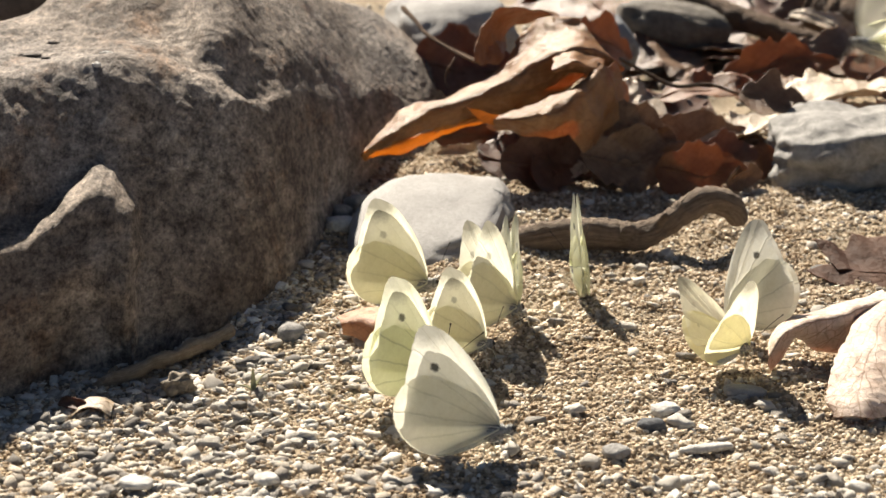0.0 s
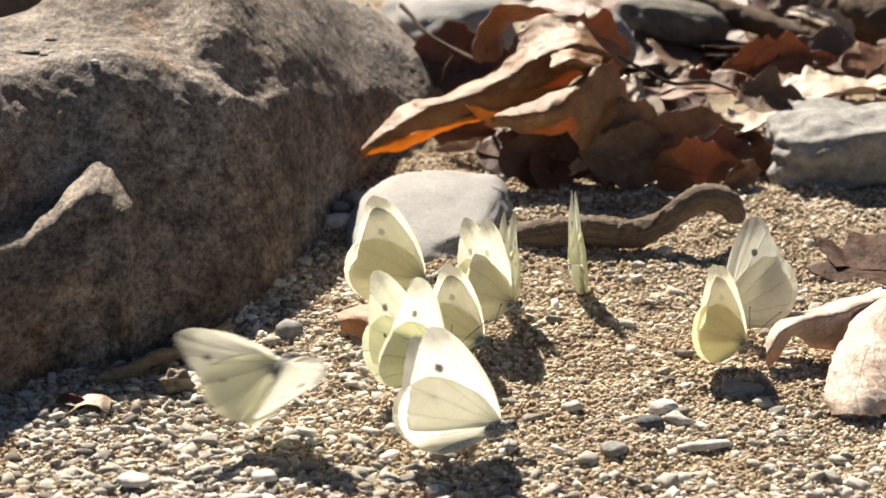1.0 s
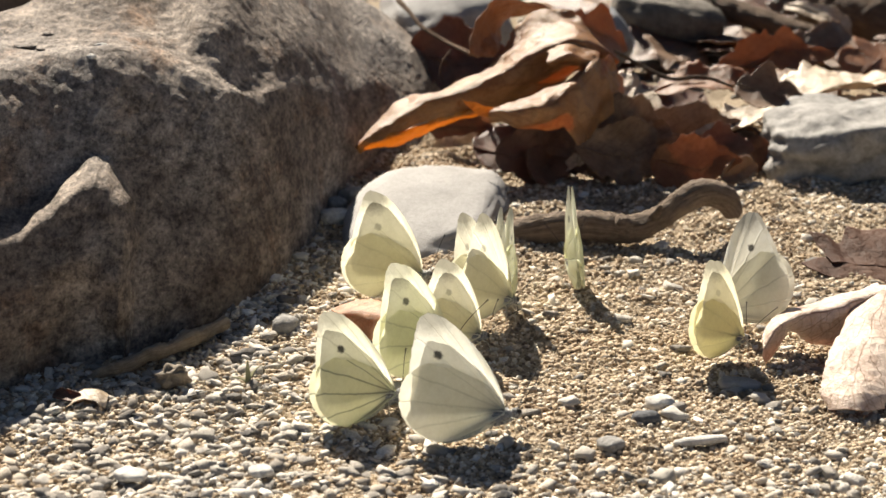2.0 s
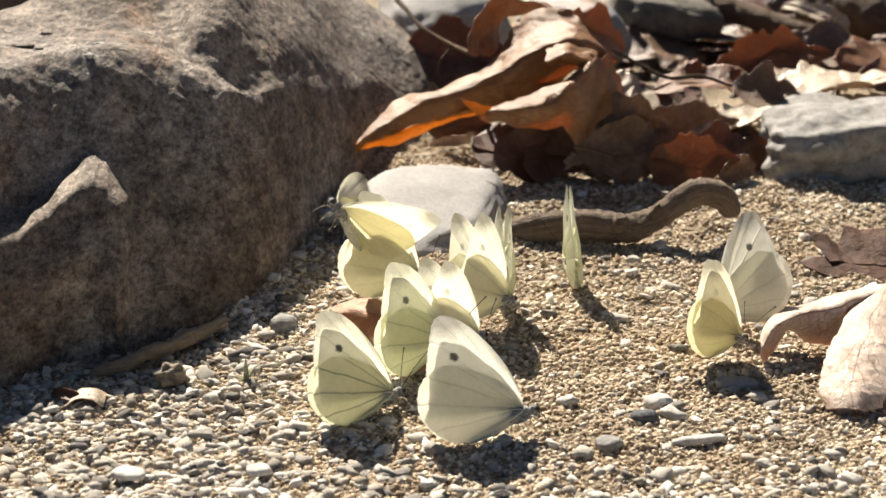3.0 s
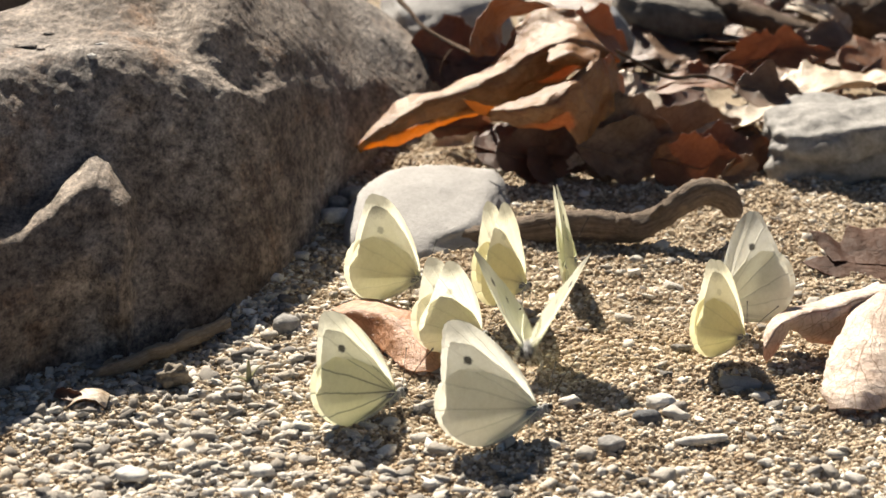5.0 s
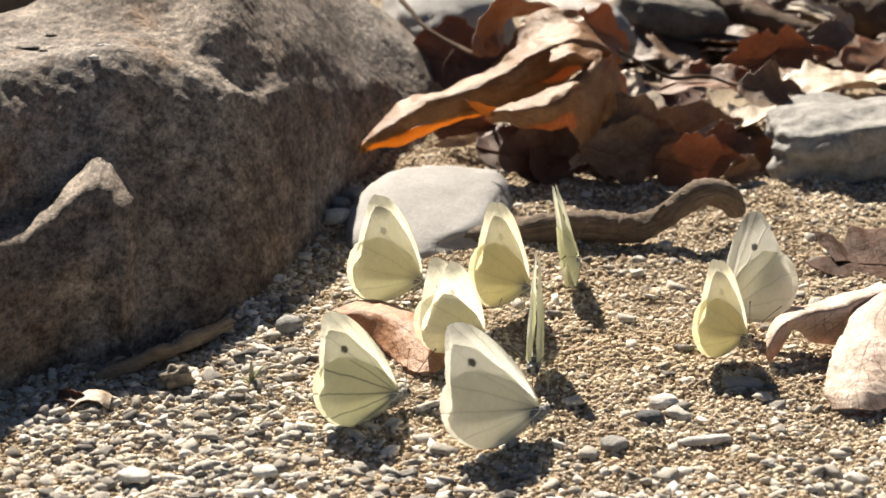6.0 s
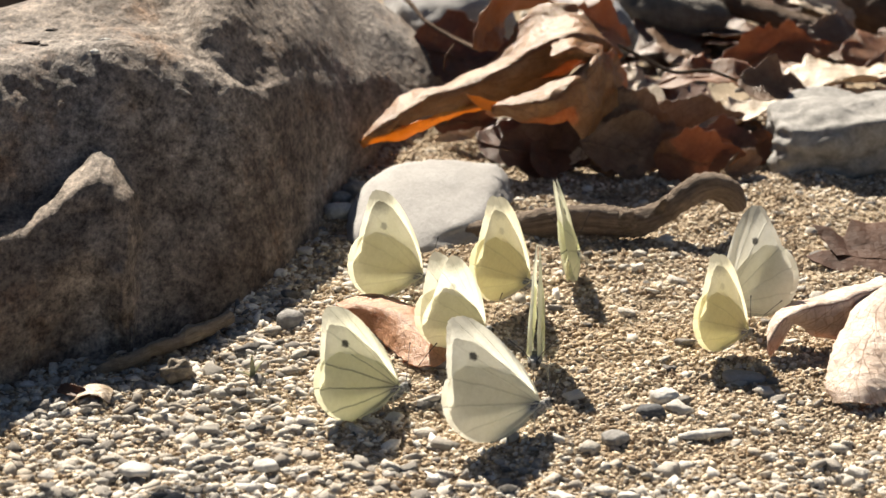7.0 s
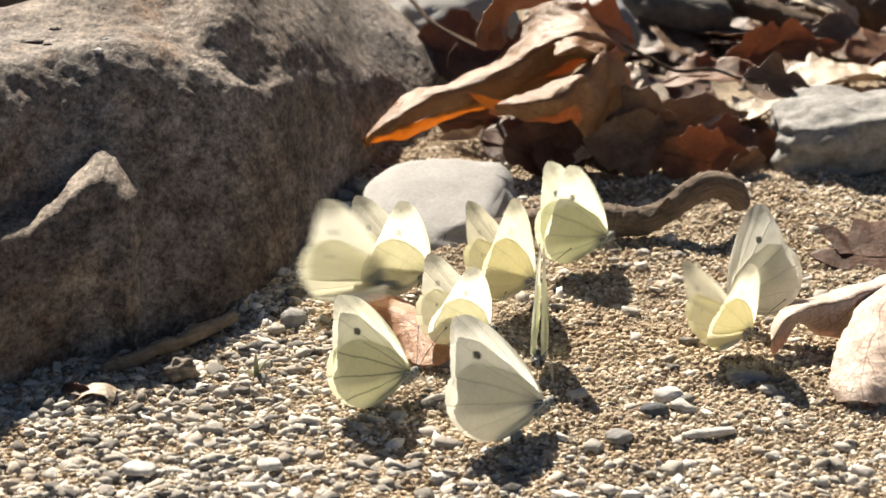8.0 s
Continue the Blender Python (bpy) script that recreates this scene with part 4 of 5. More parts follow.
def wing_material(name, base, tint, share, veins, vein_color, count, spots, tip, ink=0.9, smear=0.0):
    """Scaly wing: veins running out from the root, dark spots, a dusky tip."""
    n = Nodes(name)
    uv = n.add("SeparateXYZ")
    n.link(n.add("TexCoord").outputs["UV"], uv.inputs[0])
    pos = n.add("SeparateXYZ")
    n.link(n.add("TexCoord").outputs["Object"], pos.inputs[0])
    x, z = n.math("DIVIDE", pos.outputs[0], SPAN), n.math("DIVIDE", pos.outputs[2], SPAN)
    f = n.noise(900, 4, 0.7)
    g = n.noise(140, 4, 0.6)
    c = n.mix(0.22, base, n.ramp(f, [(0.3, (0.6, 0.58, 0.5)), (0.65, (1, 1, 1))]), "MULTIPLY")
    c = n.mix(0.25, c, n.ramp(g, [(0.35, (0.8, 0.78, 0.66)), (0.65, (1.05, 1.05, 1.05))]), "MULTIPLY")
    # grey dusting at the root
    root = n.math("SUBTRACT", 1.0, n.math("MULTIPLY", uv.outputs[1], 3.2))
    dust = n.math("MULTIPLY", n.math("MAXIMUM", root, 0.0), 0.55)
    c = n.mix(dust, c, (0.30, 0.31, 0.29))
    saw = n.math("ABSOLUTE", n.math("SUBTRACT", n.math("FRACT", n.math("MULTIPLY", n.math("ADD", uv.outputs[0], n.math("MULTIPLY", n.math("SUBTRACT", g, 0.5), 0.05)), count)), 0.5))
    width = n.math("DIVIDE", 0.05, n.math("MAXIMUM", uv.outputs[1], 0.12))
    vein = n.math("MAXIMUM", n.math("SUBTRACT", 1.0, n.math("DIVIDE", saw, width)), 0.0)
    c = n.mix(n.math("MULTIPLY", vein, veins), c, vein_color)
    if smear:
        band = n.math("SUBTRACT", 1.0, n.math("MULTIPLY", n.math("ABSOLUTE", n.math("SUBTRACT", uv.outputs[0], 0.84)), 14.0))
        band = n.math("MULTIPLY", n.math("MAXIMUM", band, 0.0), n.math("MINIMUM", n.math("MAXIMUM", n.math("MULTIPLY", n.math("SUBTRACT", 0.85, uv.outputs[1]), 4.0), 0.0), 1.0))
        c = n.mix(n.math("MULTIPLY", band, smear), c, (0.22, 0.23, 0.20))
    mask = None
    for sx, sz, r in spots:
        d = n.math("SQRT", n.math("ADD", n.math("POWER", n.math("SUBTRACT", x, sx), 2.0), n.math("POWER", n.math("SUBTRACT", z, sz), 2.0)))
        d = n.math("ADD", d, n.math("MULTIPLY", n.math("SUBTRACT", f, 0.5), 0.05))
        m = n.math("MULTIPLY", n.math("MINIMUM", n.math("MAXIMUM", n.math("MULTIPLY", n.math("SUBTRACT", r, d), 60.0), 0.0), 1.0), ink)
        mask = m if mask is None else n.math("MAXIMUM", mask, m)
    if mask is not None:
        c = n.mix(mask, c, (0.05, 0.05, 0.05))
    if tip:
        ax, az = swept(-0.07, 1.0)
        d = n.math("SQRT", n.math("ADD", n.math("POWER", n.math("SUBTRACT", x, ax), 2.0), n.math("POWER", n.math("SUBTRACT", z, az), 2.0)))
        d = n.math("ADD", d, n.math("MULTIPLY", n.math("SUBTRACT", f, 0.5), 0.10))
        shade = n.ramp(d, [(0.10, (1, 1, 1)), (0.24, (0, 0, 0))])
        c = n.mix(n.math("MULTIPLY", shade, tip), c, (0.20, 0.19, 0.165))
    nrm = n.bump(n.math("ADD", f, n.math("MULTIPLY", vein, 1.5)), 0.35, 0.0002)
    n.finish(c, 0.65, 0.25)
    return n.thin(c, share, n.mix(1.0, c, tint, "MULTIPLY"), nrm)


def wing_bm(outline, side, shift, nr=8, nm=60):
    """One scaly membrane, a fan of cells from the hinge to the margin."""
    bm = bmesh.new()
    uvl = bm.loops.layers.uv.new("UVMap")
    rings = []
    for i in range(nm + 1):
        x, z = spline(outline, i / nm)
        ripple = 1 + 0.005 * math.sin(i * 2.4)
        ray = []
        for j in range(1, nr + 1):
            k = j / nr * (ripple if j == nr else 1)
            camber = 0.030 * math.sin(math.pi * min(1, k)) + 0.003 * math.sin(i * 0.9) * k * k
            ray.append(bm.verts.new((x * k * SPAN, side * (camber + shift * min(1.0, k * 3)) * SPAN, z * k * SPAN)))
        rings.append(ray)
    root = bm.verts.new((0, 0, 0))
    for i in range(nm):
        for j in range(nr):
            if j == 0:
                vs, uvs = [root, rings[i][0], rings[i + 1][0]], [(i + 0.5, 0), (i, 1), (i + 1, 1)]
            else:
                vs, uvs = [rings[i][j - 1], rings[i][j], rings[i + 1][j], rings[i + 1][j - 1]], [(i, j), (i, j + 1), (i + 1, j + 1), (i + 1, j)]
            f = bm.faces.new(vs)
            for loop, (a, b) in zip(f.loops, uvs):
                loop[uvl].uv = (a / nm, b / nr)
    return bm


def ellipsoid_bm(at, half, turn=0.0, seg=14, lump=0.0):
    bm = bmesh.new()
    bmesh.ops.create_uvsphere(bm, u_segments=seg, v_segments=10, radius=1.0)
    for v in bm.verts:
        d = v.co.copy()
        k = 1 + lump * noise.noise(d * 3)
        v.co = Vector((d.x * half[0] * k, d.y * half[1] * k, d.z * half[2] * k))
    bmesh.ops.transform(bm, matrix=pose(*at, 0, turn, 0), verts=bm.verts)
    return bm


def fur_material(name, dark, light):
    n = Nodes(name)
    f = n.noise(1600, 4, 0.7)
    n.bump(f, 1.0, 0.0004)
    return n.finish(n.ramp(f, [(0.35, dark), (0.65, light)]), 0.8, 0.2)


def wing_set(hind, fore, veins, spots=True, tip=0.6, share=0.54, ink=0.85, vein_color=(0.25, 0.27, 0.20), tint=(1.0, 0.995, 0.90), smear=0.0):
    dots = [(*swept(-0.20, 0.68), 0.042), (*swept(-0.36, 0.50), 0.028)] if spots else []
    return {"hind": wing_material("hindwing_scales", hind, tint, share, veins, vein_color, 8, [], 0.0, 0.9, smear),
            "fore": wing_material("forewing_scales", fore, tint, share, veins * 0.35, vein_color, 10, dots, tip, ink)}


def build_butterfly(label, length, looks, name="white_butterfly", group="white butterflies drinking on the sand"):
    """Root at the wing hinge, head along +x."""
    root = new(name)
    root.scale = (length / SPAN,) * 3
    tagged(root, label, "butterfly", group)
    fur = SHARED.setdefault("fur", fur_material("grey_fur", (0.10, 0.10, 0.105), (0.42, 0.42, 0.40)))
    skin = SHARED.setdefault("belly", fur_material("pale_belly", (0.42, 0.42, 0.36), (0.68, 0.68, 0.58)))
    dark = SHARED.setdefault("dark", fur_material("dark_horn", (0.03, 0.028, 0.025), (0.10, 0.09, 0.08)))
    pale = SHARED.setdefault("pale", fur_material("pale_horn", (0.45, 0.42, 0.32), (0.65, 0.62, 0.5)))
    part("thorax", ellipsoid_bm((-0.0014, 0, -0.0008), (0.0036, 0.0017, 0.0018), 0, 14, 0.25), fur, root, "grey furry thorax")
    part("abdomen", ellipsoid_bm((-0.0085, 0, -0.0022), (0.0066, 0.0013, 0.0014), -9, 14, 0.1), skin, root, "pale slender abdomen")
    head = part("head", ellipsoid_bm((0.0024, 0, -0.0008), (0.0013, 0.0014, 0.0013), 0, 12, 0.2), fur, root, "small grey furry head")
    for s in (1, -1):
        part("eye", ellipsoid_bm((0.0030, s * 0.0009, -0.0006), (0.0007, 0.0006, 0.0008)), dark, head, "dark round eye")
        part("antenna", tube_bm([(0.0032, s * 0.0005, 0.0), (0.0059, s * 0.0020, 0.0030), (0.0084, s * 0.0038, 0.0055), (0.0104, s * 0.0052, 0.0072), (0.0110, s * 0.0056, 0.0077)], [0.00010, 0.00009, 0.00009, 0.00012, 0.00030], 16, 6), dark, head, "thin dark clubbed antenna")
    part("proboscis", tube_bm([(0.0034, 0, -0.0012), (0.0044, 0, -0.0030), (0.0042, 0, -0.0056)], [0.00012, 0.0001, 0.00006], 8, 6), dark, head, "dark thin drinking tube")
    for s in (1, -1):
        for k, (x0, x1) in enumerate(((0.0005, 0.0028), (-0.0012, -0.0010), (-0.0025, -0.0055))):
            part("leg", tube_bm([(x0, s * 0.0008, -0.0015), ((x0 + x1) / 2, s * 0.0030, -0.0022), (x1, s * 0.0036, -0.0058)], [0.00018, 0.00014, 0.00008], 8, 6), pale, root)
    wings = {}
    for s, word in ((1, "left"), (-1, "right")):
        for kind, outline, shift in (("forewing", FORE, 0.004), ("hindwing", HIND, 0.022)):
            key = (kind, s)
            w = part(kind, wing_bm(outline, s, shift), looks[kind[:4]], root)
            w.location = (0, s * 0.0005, 0.0004)
            wings[key] = w
    return root, wings


def key_butterfly(made, rows):
    """rows: seconds, x, y, z, heading, nose up, lean, left wings open, right wings open (degrees; 0 is folded upright)."""
    root, wings = made
    rows = [(*r[:7], *(0.3 * a if a < 9 else a for a in r[7:])) for r in rows]      # at rest the wings all but touch
    walk(root, [(r[0], pose(r[1], r[2], r[3], r[6], -r[5], r[4])) for r in rows])
    for (kind, s), w in wings.items():
        i = 7 if s > 0 else 8
        walk(w, [(r[0], pose(0, s * 0.0005, 0.0004, -s * r[i], 0, 0)) for r in rows])


def fly(nodes):
    """Rows of a flight: at each node the wings stand as given, and beat once between two nodes."""
    out = []
    for a, b in zip(nodes, nodes[1:]):
        out.append(a)
        mid = [0.5 * (p + q) for p, q in zip(a, b)]
        over = 72.0 if 0.5 * (a[7] + b[7]) < 42 else 12.0
        out.append((round(mid[0] * 30) / 30, *mid[1:7], over, over))
    return out + [nodes[-1]]


def sit(t0, t1, at, left=5, right=5):
    return [(t0, *at, left, right), (t1, *at, left, right)]
looks_cream = wing_set((0.85, 0.83, 0.70), (0.81, 0.80, 0.745), 0.12, ink=0.45, tip=0.85)
looks_yellow = wing_set((0.83, 0.79, 0.57), (0.82, 0.795, 0.70), 0.10, ink=0.25, tip=0.8)
looks_white = wing_set((0.88, 0.87, 0.80), (0.84, 0.84, 0.81), 0.22, ink=0.95, smear=0.35, tint=(1.0, 0.995, 0.95))
looks_veined = wing_set((0.82, 0.82, 0.68), (0.82, 0.82, 0.77), 0.88, ink=0.95, smear=0.8)
looks_green = wing_set((0.84, 0.86, 0.70), (0.83, 0.84, 0.75), 0.40)
looks_blue = wing_set((0.05, 0.10, 0.48), (0.05, 0.10, 0.48), 0.15, False, 0.3, 0.25, (0.03, 0.03, 0.1), (0.6, 0.7, 1.0))

near_white = build_butterfly("white butterfly with grey-dusted wings drinking from the sand", 0.0278, looks_white)
veined = build_butterfly("white butterfly with grey-green veined hindwings", 0.0258, looks_veined)
cream = build_butterfly("cream butterfly with folded wings near the flat stone", 0.0270, looks_cream)
rear = build_butterfly("white butterfly with cream hindwings drinking in the group", 0.0262, looks_cream)
middle = build_butterfly("white butterfly with dusky wing tips over a dry leaf", 0.0226, looks_cream)
settler = build_butterfly("pale butterfly that flies off and settles again", 0.0272, looks_green)
arriving = build_butterfly("yellowish butterfly with a dark wing tip", 0.0260, looks_yellow)
pale_green = build_butterfly("pale green-veined butterfly with upright folded wings", 0.0245, looks_green)
edge_on = build_butterfly("pale green-white butterfly casting a long shadow", 0.0270, looks_green)
yellow_side = build_butterfly("yellow-winged butterfly beside a larger white one", 0.0230, looks_yellow)
large_side = build_butterfly("white butterfly with one dark spot near dry leaves", 0.0266, looks_white)
blue = build_butterfly("small blue butterfly in quick flight", 0.0170, looks_blue, "blue_butterfly", "blue butterflies")


# ---- loose ground ----
def clear_of_rock(x, y, rng):
    return ~inside_boulder(x, y, -0.005)


def fine_zone(x, y, rng):
    return clear_of_rock(x, y, rng) & (y < 0.16)


def gravel_zone(x, y, rng):
    w = np.clip((0.000 - x) / 0.05, 0.0, 1.0) * np.clip((0.02 - y) / 0.08, 0.0, 1.0)
    w = np.maximum(w, 0.5 * np.clip((-0.150 - y) / 0.02, 0.0, 1.0))
    w = np.maximum(w, 0.07)
    return clear_of_rock(x, y, rng) & (rng.uniform(0, 1, len(x)) < w)


def build_loose():
    tan = [(0.0, (0.174, 0.125, 0.085)), (0.15, (0.345, 0.265, 0.185)), (0.45, (0.55, 0.445, 0.325)), (0.75, (0.685, 0.585, 0.455)), (0.93, (0.77, 0.70, 0.59)), (1.0, (0.85, 0.82, 0.74))]
    grey = [(0.0, (0.14, 0.132, 0.125)), (0.15, (0.29, 0.27, 0.245)), (0.45, (0.46, 0.43, 0.385)), (0.8, (0.60, 0.57, 0.52)), (0.95, (0.68, 0.655, 0.61)), (1.0, (0.80, 0.785, 0.75))]
    ground = build_ground()
    area = (-0.19, 0.19, -0.19, 0.36)
    scatter("sand_grains", 95000, (0.00027, 0.00098), area, grain_material("sand_grain", tan), 11, fine_zone, 0.75, "coarse tan sand grains", ground)
    scatter("gravel", 17000, (0.0007, 0.0024), area, grain_material("gravel_grain", grey), 12, gravel_zone, 0.42, "fine grey and white gravel", ground)
    # single pebbles
    rng = random.Random(5)
    mat = pebble_material("pebble", grey)
    shapes = []
    for i in range(10):
        bm = stone_bm((1.0, 0.72, 0.38), 40 + i * 1.3, 0.55, 0.55, 2, 0.14)
        me = bpy.data.meshes.new("pebble")
        bm.to_mesh(me)
        bm.free()
        me.polygons.foreach_set("use_smooth", [True] * len(me.polygons))
        me.materials.append(mat)
        shapes.append(me)
    made = 0
    while made < 290:
        y = -0.18 + 0.26 * rng.random() ** 1.6
        x = rng.uniform(-1, 1) * (0.62 + y) * 0.2
        weight = 1.0 if x < 0 else 0.35
        if rng.random() > weight or inside_boulder(x, y, 0.002):
            continue
        ob = new("pebble", shapes[rng.randrange(10)])
        s = 0.0011 + 0.0017 * rng.random() ** 2
        ob.parent = ground
        ob.location = (x, y, lift(x, y) + s * 0.35)
        ob.rotation_euler = (rng.uniform(-0.3, 0.3), rng.uniform(-0.3, 0.3), rng.uniform(0, 6.3))
        ob.scale = (s, s, s)
        made += 1


build_boulder()
build_loose()


# ---- what moves ----
def motions():
    # near white: shuffles forward a little, opens now and then
    key_butterfly(near_white, [
        (0.0, 0.0109, -0.1483, 0.0070, 14, 5, -24, 5, 5), (0.7, 0.0109, -0.1483, 0.0070, 14, 5, -24, 5, 5), (0.9, 0.0112, -0.1475, 0.0070, 14, 5, -24, 8, 8),
        (1.0, 0.0115, -0.1475, 0.0070, 16, 6, -24, 22, 18), (1.1, 0.0120, -0.1470, 0.0070, 16, 6, -24, 48, 40), (1.2, 0.0120, -0.1470, 0.0070, 16, 6, -24, 32, 22), (1.3, 0.0122, -0.1470, 0.0070, 16, 6, -24, 8, 8),
        (1.5, 0.0125, -0.1460, 0.0070, 16, 6, -24, 6, 6), (2.8, 0.0170, -0.1420, 0.0070, 17, 10, -24, 6, 6), (3.0, 0.0180, -0.1425, 0.0070, 18, 10, -24, 6, 4), (3.15, 0.0180, -0.1425, 0.0070, 18, 10, -24, 24, 18),
        (3.25, 0.0182, -0.1425, 0.0070, 18, 10, -24, 24, 14), (3.4, 0.0184, -0.1425, 0.0070, 18, 10, -24, 8, 4), (3.5, 0.0186, -0.1425, 0.0070, 18, 10, -24, 26, 18), (3.6, 0.0188, -0.1425, 0.0070, 19, 10, -24, 14, 10),
        (3.7, 0.0190, -0.1425, 0.0070, 20, 10, -24, 5, 4), (4.5, 0.0203, -0.1420, 0.0070, 25, 10, -24, 4, 3), (6.0, 0.0201, -0.1420, 0.0070, 34, 9, -24, 4, 3), (7.0, 0.0199, -0.1420, 0.0070, 36, 8, -24, 4, 3), (8.0, 0.0199, -0.1420, 0.0070, 36, 8, -24, 4, 3)])
    # veined: flies in from the side, lands, opens near the end
    at = (-0.0122, -0.1260, 0.0048, 40, 6, -16)
    key_butterfly(veined, fly([(0.0, 0.0896, -0.1400, 0.0930, 200, 20, 10, 50, 50), (0.1, 0.0650, -0.16, 0.112, 190, 10, 0, 30, 30), (0.2, 0.0017, -0.2000, 0.1023, 236, 4, 8, 74, 74), (0.3, -0.060, -0.12, 0.100, 190, 5, 0, 40, 40), (0.4, -0.095, -0.11, 0.075, 230, 0, 10, 60, 60), (0.5, -0.1180, -0.10, 0.046, 270, 0, 20, 30, 30),
        (0.6, -0.1014, -0.1300, 0.0213, 320, 0, 10, 40, 40), (0.7, -0.0966, -0.1300, 0.0143, 345, 5, 0, 15, 15), (0.8, -0.0818, -0.1300, 0.0232, 5, 0, -10, 12, 12), (0.9, -0.0598, -0.1300, 0.0224, 30, 14, -10, 18, 18), (1.0, -0.0380, -0.1280, 0.0143, 62, 26, -6, 38, 66)])
        + [(1.1, -0.0260, -0.125, 0.0150, 38, 20, -5, 70, 60), (1.2, -0.0190, -0.125, 0.0085, 20, 12, 0, 55, 50), (1.3, -0.0165, -0.124, 0.0070, 28, 10, 0, 40, 36), (1.4, -0.0150, -0.1250, 0.0060, 32, 8, 0, 12, 12), (1.5, -0.0120, -0.1260, 0.0052, 34, 6, 4, 24, 52), (1.7, *at, 5, 5),
           (7.45, *at, 5, 5), (7.55, *at, 18, 18), (7.62, -0.0118, -0.1250, 0.0068, 38, 8, 0, 46, 40), (7.7, *at, 24, 20), (7.8, -0.0114, -0.1235, 0.0068, 40, 8, -14, 8, 8), (8.0, -0.0106, -0.1220, 0.0068, 42, 8, -14, 6, 5)])
    # cream: sits, flutters
    c = (-0.0066, -0.0430, 0.0062, 28, 2, -5)
    key_butterfly(cream, [(0.0, *c, 5, 5), (2.7, *c, 5, 5), (2.9, -0.007, -0.044, 0.0062, 30, 2, -5, 10, 8), (3.1, -0.007, -0.044, 0.0062, 30, 2, -5, 5, 5), (3.3, -0.007, -0.045, 0.0062, 30, 2, -5, 24, 20), (3.5, -0.007, -0.045, 0.0062, 30, 2, -5, 24, 18),
        (3.7, -0.007, -0.045, 0.0062, 30, 2, -5, 10, 8), (3.85, -0.007, -0.045, 0.0062, 30, 2, -5, 14, 10), (4.0, -0.0072, -0.046, 0.0062, 32, 2, -5, 34, 26), (4.15, -0.0072, -0.046, 0.0062, 32, 2, -5, 18, 16), (4.3, -0.0073, -0.046, 0.0062, 34, 2, -5, 34, 26),
        (4.4, -0.0073, -0.046, 0.0062, 34, 2, -5, 12, 10), (4.5, -0.0074, -0.047, 0.0062, 34, 2, -5, 14, 10), (4.7, -0.0075, -0.047, 0.0062, 36, 0, -5, 5, 5), (7.1, -0.0078, -0.0483, 0.0060, 38, -2, -6, 4, 4), (7.2, -0.0078, -0.0483, 0.0060, 38, -2, -6, 22, 18),
        (7.3, -0.0078, -0.0483, 0.0060, 38, -2, -6, 34, 24), (7.4, -0.0078, -0.0483, 0.0060, 38, -2, -6, 16, 12), (7.5, -0.0076, -0.0480, 0.0060, 36, 0, -6, 44, 34), (7.6, -0.0076, -0.0480, 0.0060, 36, 0, -6, 6, 6), (7.75, -0.0076, -0.0480, 0.0060, 36, 0, -6, 10, 8),
        (7.85, -0.0074, -0.0480, 0.0060, 36, 0, -6, 34, 26), (8.0, -0.0070, -0.0480, 0.0060, 36, 0, -6, 28, 20)])
    # rear: leaves, comes back at the end
    d = (0.0162, -0.0625, 0.0060, 50, -6, -5)
    key_butterfly(rear, sit(0.0, 2.9, d, 12, 4) + [(3.0, *d, 16, 8), (3.2, *d, 8, 5), (3.4, *d, 18, 10), (3.55, *d, 20, 10), (3.63, 0.017, -0.062, 0.0070, 50, 0, -5, 45, 40)]
        + fly([(3.7, 0.0261, -0.05, 0.018, 45, 20, 0, 40, 40), (3.8, 0.066, 0.0, 0.060, 40, 20, 0, 50, 50), (3.9, 0.13, 0.10, 0.12, 40, 20, 0, 30, 30), (4.0, 0.25, 0.2, 0.2, 60, 20, 0, 30, 30)])
        + [(4.6, 0.20, 0.35, 0.70, 130, 0, 0, 20, 20), (6.0, -0.40, 0.25, 0.60, 190, 0, 0, 20, 20), (7.0, -0.14, 0.02, 0.19, 260, 0, 0, 40, 40)]
        + fly([(7.1, -0.0473, -0.02, 0.0900, 280, -10, 0, 30, 30), (7.2, -0.0488, -0.0300, 0.0623, 330, 0, 0, 12, 12), (7.3, -0.0477, -0.0500, 0.0482, 350, 5, -5, 14, 14), (7.4, -0.0640, -0.0700, 0.0365, 380, 10, 0, 50, 50)])
        + [(7.46, -0.0570, -0.0760, 0.0310, 390, 8, 0, 104, 108), (7.5, -0.0535, -0.0800, 0.0272, 392, 8, 0, 108, 112), (7.54, -0.0495, -0.0800, 0.0235, 390, 9, 0, 104, 108)]
        + fly([(7.6, -0.0415, -0.0800, 0.0173, 378, 10, 15, 60, 56), (7.7, -0.0284, -0.0980, 0.0076, 380, 16, 0, 20, 20)])
        + [(7.8, -0.0267, -0.0920, 0.0088, 380, 12, 0, 14, 12), (7.9, -0.0289, -0.0700, 0.0103, 378, 8, 0, 34, 30), (8.0, -0.0171, -0.0620, 0.0080, 374, 4, 4, 26, 72)])
    # middle
    e = (0.0082, -0.0890, 0.0058, 34, -2, 0)
    key_butterfly(middle, sit(0.0, 1.0, e, 8, 4) + [(1.2, *e, 28, 4), (1.4, *e, 10, 4), (2.9, *e, 8, 4), (3.0, *e, 24, 6), (3.2, *e, 10, 4), (3.5, *e, 14, 4), (4.0, *e, 30, 6), (4.5, *e, 24, 5), (6.0, *e, 18, 4), (7.1, *e, 18, 4), (7.5, *e, 24, 8), (7.6, *e, 36, 26), (7.7, *e, 16, 8), (7.9, *e, 28, 18), (8.0, *e, 30, 20)])
